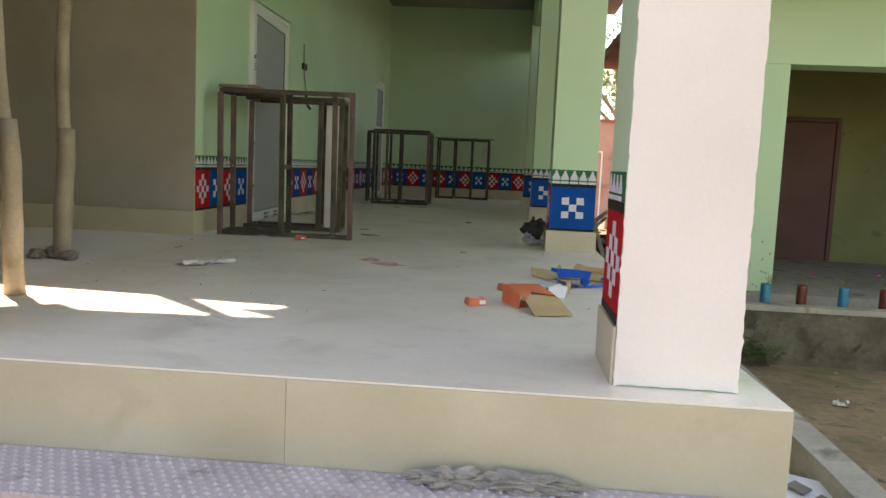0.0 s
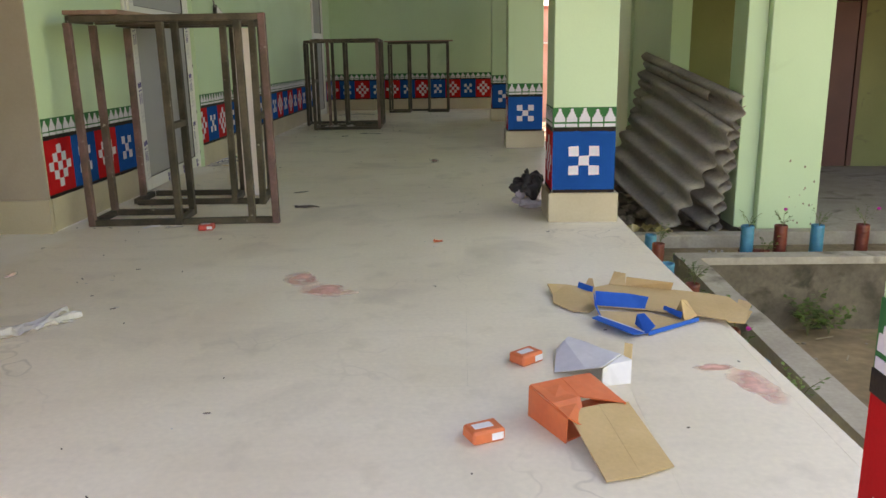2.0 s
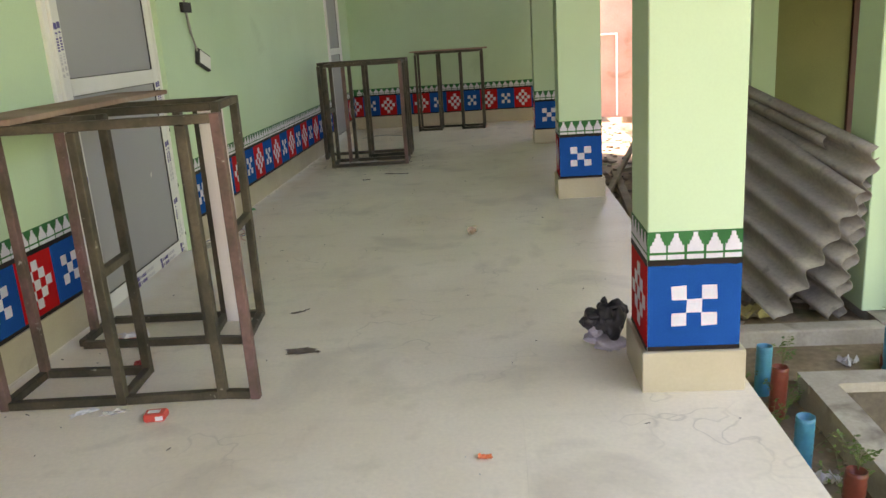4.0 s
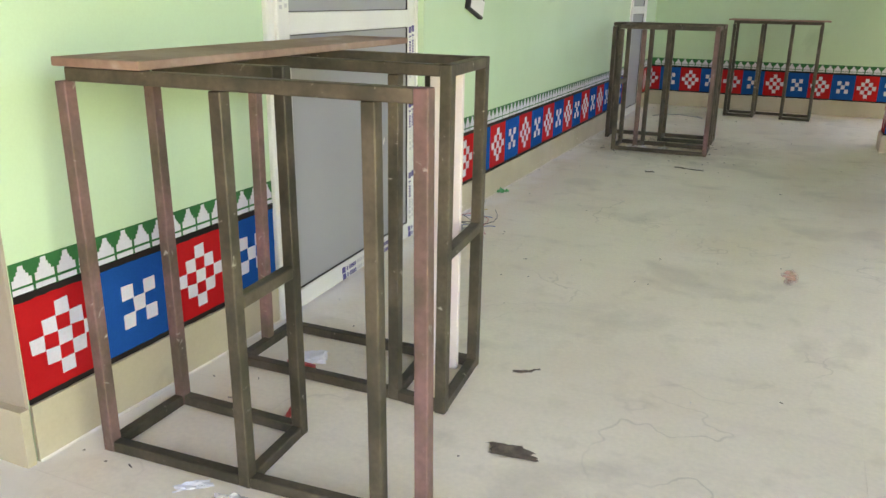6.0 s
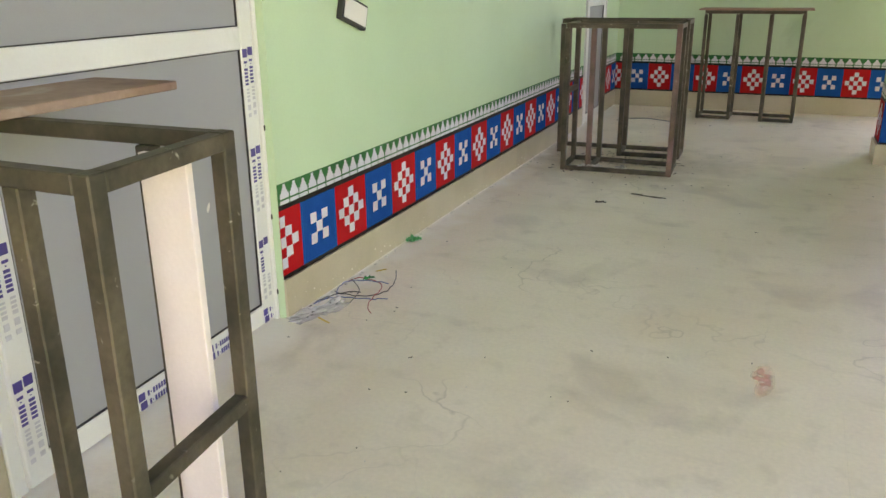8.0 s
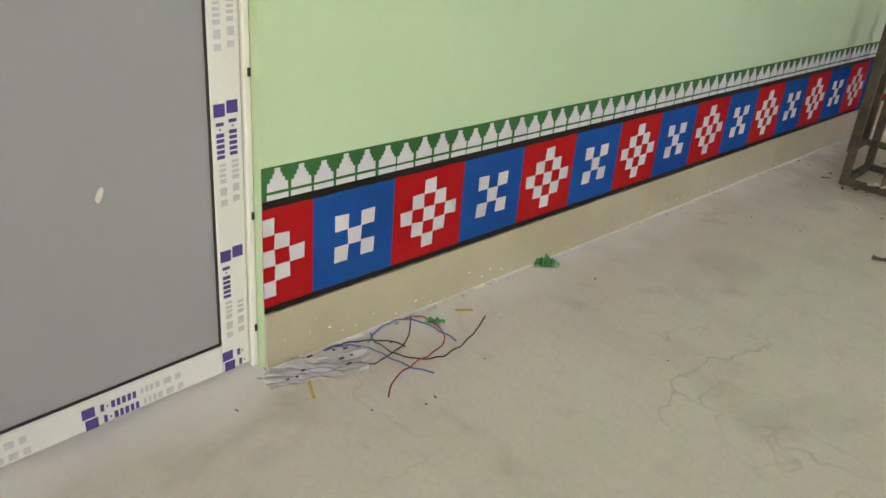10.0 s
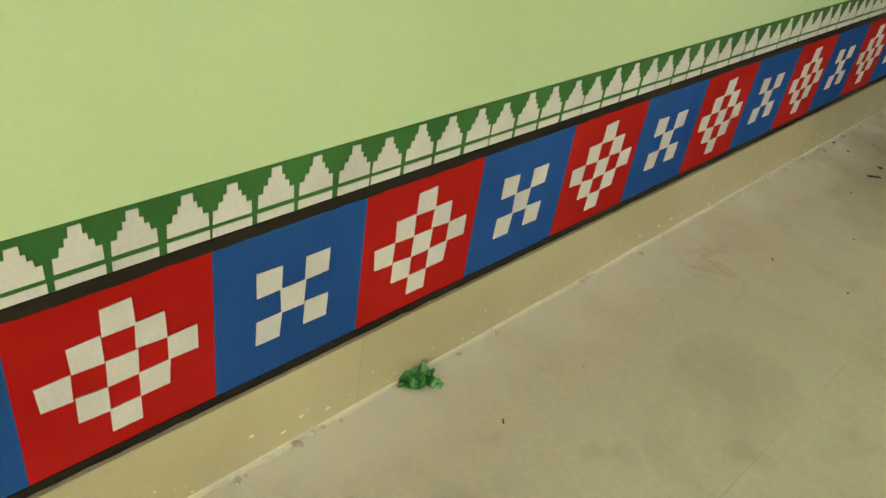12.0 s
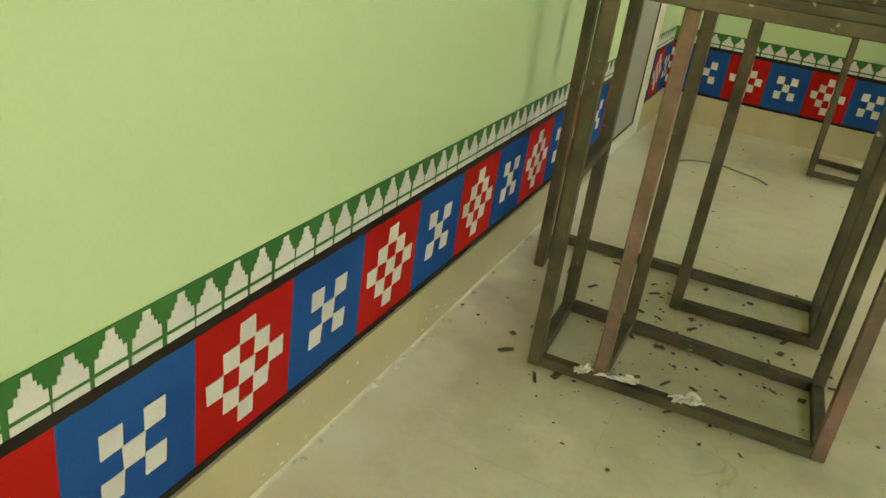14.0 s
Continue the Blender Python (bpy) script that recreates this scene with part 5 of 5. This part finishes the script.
# ---- corrugated sheets ----
def corrugated(tl, u, v, nwave, amp, label):
    """A corrugated sheet: the waves run along u and follow one another along v."""
    tl, u, v = Vector(tl), Vector(u), Vector(v)
    nrm = u.cross(v).normalized()
    bm = bmesh.new()
    nv, nu = int(nwave * 10), 8
    rows = []
    for s in (0, 1):
        g = []
        for i in range(nv + 1):
            row = []
            for j in range(nu + 1):
                a, b = i / nv, j / nu
                chip = 0.012 * noise.noise(Vector((a * 30, b * 2, tl.x * 3))) if j in (0, nu) else 0
                p = tl + u * (b + chip) + v * a + nrm * (amp * math.sin(a * nwave * 2 * math.pi) + s * 0.009)
                row.append(bm.verts.new(p))
            g.append(row)
        rows.append(g)
    a, b = rows
    for i in range(nv):
        for j in range(nu):
            bm.faces.new((a[i][j], a[i][j + 1], a[i + 1][j + 1], a[i + 1][j]))
            bm.faces.new((b[i][j], b[i + 1][j], b[i + 1][j + 1], b[i][j + 1]))
    for i in range(nv):
        bm.faces.new((a[i][0], a[i + 1][0], b[i + 1][0], b[i][0]))
        bm.faces.new((a[i][nu], b[i][nu], b[i + 1][nu], a[i + 1][nu]))
    for j in range(nu):
        bm.faces.new((a[0][j], b[0][j], b[0][j + 1], a[0][j + 1]))
        bm.faces.new((a[nv][j], a[nv][j + 1], b[nv][j + 1], b[nv][j]))
    fix(bm)
    return solid("corrugated_sheet", bm, M_ASB, label, "roof sheet", group="leaning roof sheets", smooth=True)


SHEET = "weathered grey corrugated cement sheet leaning in a stack"
corrugated((2.27, 7.45, 0.57), (-0.45, 1.48, 0.35), (-0.20, 0.0, -1.12), 6.5, 0.048, SHEET)
corrugated((2.32, 7.52, 0.50), (-0.45, 1.40, 0.34), (-0.18, 0.0, -1.05), 6.0, 0.044, SHEET)
corrugated((2.14, 7.84, 0.60), (-0.31, 1.05, 0.25), (-0.26, 0.0, -1.10), 6.25, 0.046, SHEET)
corrugated((2.19, 7.40, 0.31), (-0.36, 1.12, 0.37), (-0.47, 0.0, -0.82), 5.25, 0.048, SHEET)
bm = bmesh.new()
for i in range(60):
    f = random.Random(i).random()
    lump(bm, (1.30 + 0.75 * ((i * 0.618) % 1), 8.0 + 0.75 * f, KZ + 0.22 * f * ((i * 0.37) % 1)), 0.05 + 0.05 * ((i * 0.29) % 1), 0.8, 0.7, i, 1)
solid("rubble", bm, M_RUBBLE, "heaped broken masonry under the leaning roof sheets", "rubble", kind="stuff")

# ---- bottles and plants in the planting strips ----
def bottle(x, y, z, material, label, h=0.30, r=0.043, lying=False, tilt=(0, 0)):
    prof = [(r * 0.80, 0.0), (r * 0.97, 0.012)]
    for k in range(7):
        zz = 0.03 + k * (h - 0.06) / 7
        prof += [(r, zz), (r, zz + 0.018), (r * 0.955, zz + 0.024)]
    prof += [(r, h - 0.02), (r * 0.97, h), (r * 0.86, h), (r * 0.84, h - 0.03)]
    bm = bmesh.new()
    lathe(bm, prof, 16)
    bmesh.ops.rotate(bm, matrix=Euler((radians(90) if lying else tilt[0], tilt[1], radians(72) if lying else x * 9)).to_matrix(), verts=bm.verts)
    ob = solid("plastic_bottle", bm, material, label, "bottle", group="bottles edging the bed", smooth=True)
    ob.location = (x, y, z)
    return ob


def weed(x, y, z, n, h, label, leaf=0.02, seed=0, flower=False, spread=0.6):
    rng = random.Random(seed)
    th = thing("weed", (x, y, z), label, "plant", "weeds")
    st, lv = bmesh.new(), bmesh.new()
    tips = []
    for i in range(n):
        a, k = rng.uniform(0, 6.28), rng.uniform(0.5, 1.0)
        pts = [Vector((spread * h * k * math.cos(a) * f * f, spread * h * k * math.sin(a) * f * f, h * k * f)) for f in (0, 0.3, 0.6, 1.0)]
        tube(st, pts, [0.002, 0.0018, 0.0015, 0.001], 4)
        tips.append(pts[-1])
        for f in (0.45, 0.6, 0.75, 0.9, 1.0):
            for q in range(2):
                c = pts[0].lerp(pts[-1], f)
                c.z = h * k * f
                b = rng.uniform(0, 6.28)
                d = Vector((math.cos(b), math.sin(b), rng.uniform(-0.3, 0.6))) * leaf * rng.uniform(0.7, 1.3)
                s = Vector((-math.sin(b), math.cos(b), 0.2)) * leaf * 0.32
                lv.faces.new([lv.verts.new(c), lv.verts.new(c + d * 0.5 + s), lv.verts.new(c + d), lv.verts.new(c + d * 0.5 - s)])
    part("stem", st, M_STEM, th, world=False)
    part("foliage", lv, M_LEAF, th, world=False)
    if flower:
        bm = bmesh.new()
        lump(bm, tips[0], 0.014, 0.3, 0.8, seed)
        part("flower", bm, M_FLOWER, th, "small magenta flower", world=False)
    return th


SOIL, SOIL2 = KZ - 0.10, KZ - 0.05
for i, (x, y) in enumerate(((1.39, 6.69), (1.38, 6.42), (1.315, 5.89), (1.332, 5.42), (1.335, 5.10), (1.31, 4.66), (1.29, 4.25), (1.27, 3.80))):
    blue = i % 2 == 0
    bottle(x, y, SOIL - 0.015, M_BBLUE if blue else M_BRED, ("blue" if blue else "red-brown") + " painted plastic bottle set upright in soil", 0.30, tilt=(0.03 * (i % 3 - 1), 0.03))
    weed(x + 0.03, y + 0.03, SOIL + 0.27 if not blue else SOIL, 7 if not blue else 4, 0.15 if not blue else 0.2, "thin straggling weed beside a bottle", 0.022, i)
for i, x in enumerate((2.145, 2.39, 2.66, 2.99, 3.37, 3.74, 4.10)):
    blue = i % 2 == 0
    bottle(x, 6.83, SOIL2 - 0.01, M_BBLUE if blue else M_BRED, ("blue" if blue else "red-brown") + " painted plastic bottle set upright in soil", 0.275, 0.048)
    weed(x + 0.02, 6.85, SOIL2 + (0.25 if not blue else 0.24), 5, 0.14, "thin weed growing from a bottle", 0.02, 20 + i, flower=not blue)
bottle(2.10, 6.87, SOIL2 + 0.045, M_BRED, "red-brown plastic bottle fallen on its side", 0.22, 0.043, lying=True)
for i, (x, y, n, h, fl) in enumerate(((1.44, 6.45, 14, 0.20, False), (1.30, 6.25, 10, 0.16, False), (1.40, 5.65, 8, 0.2, False), (1.36, 4.85, 9, 0.24, True), (1.38, 5.2, 6, 0.2, False), (2.30, 6.85, 7, 0.2, False), (1.2, 6.6, 9, 0.18, False))):
    weed(x, y, SOIL if y < 6.6 else SOIL2, n, h, "straggling green weeds in the soil strip", 0.024, 40 + i, fl)
for i, (x, y, n, h) in enumerate(((2.42, 6.30, 17, 0.30), (2.58, 6.33, 12, 0.24), (3.2, 3.6, 30, 0.18), (3.5, 3.2, 30, 0.16), (2.9, 2.9, 20, 0.12))):
    weed(x, y, GROUND, n, h, "leafy green weed clump on the courtyard earth", 0.045, 60 + i, spread=0.7)

# yard litter and rubble
rng = random.Random(8)
bm = bmesh.new()
for i in range(260):
    x, y = rng.uniform(1.8, 6.0), rng.uniform(-0.5, 6.4)
    lump(bm, (x, y, GROUND + 0.004), rng.uniform(0.008, 0.03), 0.8, 0.4, i, 1)
solid("yard_stones", bm, M_RUBBLE, "small stones and crumbs scattered on the courtyard earth", "stones", kind="stuff")
bm = bmesh.new()
for i in range(120):
    x, y, a = rng.uniform(1.8, 5.5), rng.uniform(0.5, 6.4), rng.uniform(0, 3.14)
    l = rng.uniform(0.03, 0.16)
    bar(bm, (x, y, GROUND + 0.006), (x + l * math.cos(a), y + l * math.sin(a), GROUND + 0.010), 0.008, 0.005, 0)
solid("yard_twigs", bm, M_WOOD, "dry twigs and leaf litter on the courtyard earth", "twigs", kind="stuff")
bm = bmesh.new()
for i in range(420):
    x, y = rng.uniform(1.08, 2.25), rng.uniform(7.5, 18.5)
    lump(bm, (x, y, KZ - 0.005), rng.uniform(0.015, 0.07), 0.8, 0.55, i, 1)
solid("rubble", bm, M_RUBBLE, "broken brick and stone rubble beside the veranda", "rubble", kind="stuff")
bm = bmesh.new()
for i in range(130):
    x, y = rng.uniform(1.06, 1.56), rng.uniform(2.0, 6.55)
    lump(bm, (x, y, SOIL + 0.002), rng.uniform(0.006, 0.024), 0.8, 0.5, i, 1)
solid("bed_crumbs", bm, M_RUBBLE, "clods and chips in the soil strip", "soil clods", kind="stuff")
for i, (x, y, z) in enumerate(((1.40, 5.80, SOIL), (1.37, 4.98, SOIL), (1.95, 6.95, SOIL2), (2.75, 5.2, GROUND), (3.1, 4.4, GROUND))):
    bm = bmesh.new()
    crumple(bm, (x, y, z), 0.10, 0.08, 0.04, 8, i + 2, i)
    solid("plastic_scrap", bm, M_FILM, "crumpled white plastic scrap on the soil", "plastic scrap", group="plastic scraps", base=(x, y, z))
bm = bmesh.new()
crumple(bm, (2.62, 3.78, GROUND), 0.14, 0.10, 0.05, 8, 4, 0.4)
solid("plastic_scrap", bm, M_BBLUE, "bright blue plastic scrap on the courtyard earth", "plastic scrap", base=(2.62, 3.78, GROUND))
bm = bmesh.new()
crumple(bm, (1.62, 7.70, KZ - 0.02), 0.34, 0.2, 0.08, 10, 7, 0.2)
solid("gold_wrapper", bm, M_GILT, "crumpled gold plastic wrapper beside the sheets", "wrapper", base=(1.62, 7.7, KZ))
solid("far_kerb", boxes((EDGE_X + 0.001, 2.299, 7.22, 7.36, KZ - 0.2, -0.50), bevel=0.008), M_KERB, "low cement kerb before the rubble yard", "kerb", "structure")

# printed sack corner by the step
th = thing("printed_sack", (1.42, 2.35, SOIL), "pale flattened sack with grey print beside the steps", "sack")
bm = bmesh.new()
sheet_poly(bm, [(1.18, 2.15, SOIL + 0.02), (1.56, 1.95, SOIL + 0.07), (1.57, 2.35, SOIL + 0.09), (1.28, 2.62, SOIL + 0.06)], 0.012)
part("sheet", fix(bm), M_PAPER, th)
bm = bmesh.new()
for k in range(4):
    o = Vector((1.30 + 0.055 * k, 2.50 - 0.13 * k, SOIL + 0.083))
    sheet_poly(bm, [o, o + Vector((0.04, -0.09, 0.004)), o + Vector((0.085, -0.05, 0.008)), o + Vector((0.05, 0.04, 0.006))], 0.004)
part("print", fix(bm), M_ASB, th, "grey unreadable print bars")

# timber and sticks behind the columns
for i, (p, q, w, d) in enumerate((((1.30, 7.45, -0.52), (1.12, 8.9, 0.42), 0.05, 0.04), ((1.25, 9.6, -0.50), (1.42, 12.4, -0.42), 0.09, 0.06), ((1.15, 11.2, -0.45), (2.1, 14.2, -0.05), 0.06, 0.05), ((1.5, 12.9, -0.48), (2.2, 13.3, -0.46), 0.14, 0.05), ((1.35, 8.6, 0.10), (1.10, 7.7, 0.02), 0.03, 0.03))):
    bm = bmesh.new()
    bar(bm, p, q, w, d)
    solid("timber", bm, M_WOOD, "weathered grey timber batten lying on rubble", "timber", group="old timber")

# tree beyond the compound wall
def tree(x, y, h, label, seed):
    rng = random.Random(seed)
    th = thing("tree", (x, y, GROUND), label, "tree", "trees beyond the wall")
    bm = bmesh.new()
    tube(bm, [(0, 0, -0.1), (0.1, 0.05, h * 0.3), (0.0, 0.1, h * 0.6)], [0.2, 0.15, 0.09], 9)
    tips = []
    for i in range(9):
        a = i * 0.7 + rng.uniform(0, 0.5)
        b = Vector((0.05, 0.07, h * rng.uniform(0.3, 0.6)))
        e = b + Vector((math.cos(a) * h * 0.28, math.sin(a) * h * 0.28, h * rng.uniform(0.1, 0.3)))
        tube(bm, [b, b.lerp(e, 0.5) + Vector((0, 0, 0.1)), e], [0.06, 0.04, 0.02], 6)
        tips += [e, b.lerp(e, 0.7)]
    part("trunk", bm, M_WOOD, th, world=False)
    vs, fs = [], []
    for t in tips:
        for k in range(230):
            d = Vector((rng.gauss(0, 1), rng.gauss(0, 1), rng.gauss(0, 0.8))) * h * 0.075
            c = t + d
            a = Vector((rng.uniform(-1, 1), rng.uniform(-1, 1), rng.uniform(-1, 0.4))).normalized() * rng.uniform(0.08, 0.16)
            s = a.cross(Vector((rng.uniform(-1, 1), rng.uniform(-1, 1), 1))).normalized() * 0.04
            n0 = len(vs)
            vs += [c, c + a * 0.5 + s, c + a, c + a * 0.5 - s]
            fs.append((n0, n0 + 1, n0 + 2, n0 + 3))
    me = bpy.data.meshes.new("crown")
    me.from_pydata([tuple(v) for v in vs], [], fs)
    me.materials.append(M_LEAF2)
    ob = new("crown", me)
    ob.parent = th


tree(3.2, 22.5, 6.5, "leafy green tree beyond the pink wall", 3)
tree(6.8, 23.5, 7.5, "leafy green tree beyond the pink wall", 5)
tree(-1.0, 24.0, 6.5, "leafy green tree beyond the pink wall", 9)

# ---- dried cement rags on the step ----
for k, (x, l) in enumerate(((0.075, 0.095), (0.295, 0.12))):
    bm = bmesh.new()
    bmesh.ops.create_icosphere(bm, subdivisions=5, radius=1)
    for v in bm.verts:
        c = v.co + Vector((k * 5, 0, 0))
        fold = abs(noise.noise(Vector((c.x * 2.6 + c.y, c.y * 3.4, c.z * 2))))
        d = 0.45 * noise.noise(c * 1.9) + 0.75 * fold + 0.20 * noise.noise(c * 11)
        q = v.co * (0.85 + d)
        v.co = Vector((x + q.x * l, EDGE_Y - 0.062 + q.y * 0.036, max(-0.2625, -0.248 + q.z * 0.030)))
    solid("cement_rag", bm, M_CEMENT, "stiff grey cement-soaked rag on the paver step", "rag", group="cement rags", base=(x, EDGE_Y - 0.062, -0.262))

# ---- stains, chips and litter on the floor ----
def stain(x, y, w, d, seed, turn=0.0):
    bm = bmesh.new()
    pts = []
    for k in range(36):
        a = 2 * math.pi * k / 36
        r = 1 + 0.65 * noise.noise(Vector((math.cos(a) * 1.6, math.sin(a) * 1.6, seed))) + 0.2 * noise.noise(Vector((math.cos(a) * 6, math.sin(a) * 6, seed)))
        px, py = w * r * math.cos(a), d * r * math.sin(a)
        pts.append((x + px * math.cos(turn) - py * math.sin(turn), y + px * math.sin(turn) + py * math.cos(turn)))
    prism(bm, pts, 0.0004, 0.0008 + 0.0003 * seed)
    return solid("powder_stain", fix(bm), M_CORAL, "faint pink powder stain on the floor", "stain", group="pink stains")


bm = bmesh.new()
crumple(bm, (-1.51, 3.66, 0), 0.30, 0.10, 0.03, 12, 5, 0.95)
solid("film_scrap", bm, M_FILM, "long crumpled strip of clear film on the floor", "plastic film", base=(-1.51, 3.66, 0))
stain(-0.66, 4.28, 0.07, 0.13, 1, 0.5)
stain(-0.53, 4.11, 0.13, 0.07, 2, -0.5)
stain(0.86, 3.15, 0.055, 0.13, 3, 0.3)
stain(0.77, 3.27, 0.06, 0.03, 4, 0.2)
stain(-1.60, 3.62, 0.10, 0.07, 5)
stain(-0.22, 8.15, 0.05, 0.12, 6)
rng = random.Random(14)
bm, bc = bmesh.new(), bmesh.new()
for i in range(190):
    x, y, a = rng.uniform(-2.15, 0.9), rng.uniform(2.0, 14.8), rng.uniform(0, 3.14)
    if rng.random() < 0.45:
        x = -2.2 + abs(rng.gauss(0, 0.7))
    l = rng.choice((0.004, 0.006, 0.008, 0.012, 0.02))
    bar(bm if rng.random() < 0.7 else bc, (x, y, 0.0022), (x + l * math.cos(a), y + l * math.sin(a), 0.003), 0.0035, 0.002, 0)
for i in range(260):
    x, y = rng.gauss(-1.45, 0.33), rng.gauss(11.75, 0.42)
    if x > WX + 0.03:
        lump(bm, (x, y, 0.001), rng.choice((0.002, 0.002, 0.003, 0.004, 0.007)), 0.9, 0.35, i, 1)
for i in range(55):
    x, y = rng.uniform(-2.0, -1.0), rng.uniform(11.25, 12.5)
    crumple(bm, (x, y, 0.0), rng.uniform(0.015, 0.06), rng.uniform(0.006, 0.022), 0.004, 3, i, rng.uniform(0, 3.1))
for i in range(70):
    y = rng.uniform(7.95, 13.3)
    lump(bc, (-2.226 + abs(rng.gauss(0, 0.012)), y, 0.002), rng.uniform(0.004, 0.012), 0.8, 0.5, i, 1)
solid("floor_litter", bm, M_CRUMBS, "dark crumbs, twigs and dust scattered on the floor", "litter", kind="stuff")
solid("floor_chips", bc, M_CHIPS, "pale plaster chips scattered on the floor", "chips", kind="stuff")
for i, (x, y, w, d, turn) in enumerate(((-1.12, 6.49, 0.08, 0.018, 0.5), (-0.954, 5.94, 0.13, 0.045, 0.1), (-1.09, 6.51, 0.07, 0.012, 0.8), (-0.995, 5.95, 0.10, 0.05, 0.3), (-1.09, 10.72, 0.24, 0.03, -0.2), (-1.37, 10.45, 0.07, 0.04, 0.4))):
    bm = bmesh.new()
    crumple(bm, (x, y, 0), w, d, 0.008, 6, i, turn)
    solid("dry_leaf", bm, M_CRUMBS, "curled dry leaf or husk on the floor", "dry leaf", group="dry leaves", base=(x, y, 0))
for i, (x, y, w, d, turn) in enumerate(((-1.62, 11.36, 0.12, 0.03, 0.2), (-1.42, 11.37, 0.09, 0.035, 0.5), (-1.72, 11.345, 0.07, 0.03, 0.9))):
    bm = bmesh.new()
    crumple(bm, (x, y, 0.039), w, d, 0.022, 9, i + 31, turn)
    solid("film_scrap", bm, M_FILM, "torn pale film draped over a steel rail", "plastic film", group="film on the rail", base=(x, y, 0.039))
for i, (x, y, m) in enumerate(((-0.10, 4.95, M_ORANGE), (-1.60, 5.37, M_FILM), (-1.73, 5.375, M_PAPER), (-1.50, 3.74, M_FILM), (-1.98, 4.36, M_CORAL), (-1.72, 5.86, M_WIRER))):
    bm = bmesh.new()
    crumple(bm, (x, y, 0), 0.05 if i == 0 else 0.10, 0.025 if i == 0 else 0.035, 0.012, 7, i + 9, 0.35 * i)
    solid("paper_scrap", bm, m, "small torn coloured scrap on the floor", "scrap", group="scraps", base=(x, y, 0))

# dried splashes on the far pillar and specks on the skirting
rng = random.Random(21)
bm = bmesh.new()
for i in range(20):
    x, z = rng.gauss(2.72, 0.09), -0.47 + abs(rng.gauss(0, 0.22))
    if RX + 0.02 < x < 2.89:
        lump(bm, (x, RY - 0.001, z), rng.choice((0.003, 0.004, 0.005, 0.008)), 0.9, 1.5, i, 1)
for v in bm.verts:
    v.co.y = RY - 0.001 + (v.co.y - RY) * 0.1
solid("mud_splash", bm, M_WOOD, "dark dried splashes low on the porch pillar", "splash", kind="stuff")
bm = bmesh.new()
for i in range(90):
    y = rng.uniform(DOOR_A[1] + 0.05, 11.5)
    lump(bm, (WX + 0.0125, y, abs(rng.gauss(0.02, 0.05)) + 0.004), rng.choice((0.002, 0.003, 0.004, 0.007)), 0.9, 0.6, i, 1)
for v in bm.verts:
    v.co.x = WX + 0.0125 + (v.co.x - WX - 0.0125) * 0.15
solid("mortar_specks", bm, M_MORTAR, "white mortar specks on the skirting tiles", "specks", kind="stuff")
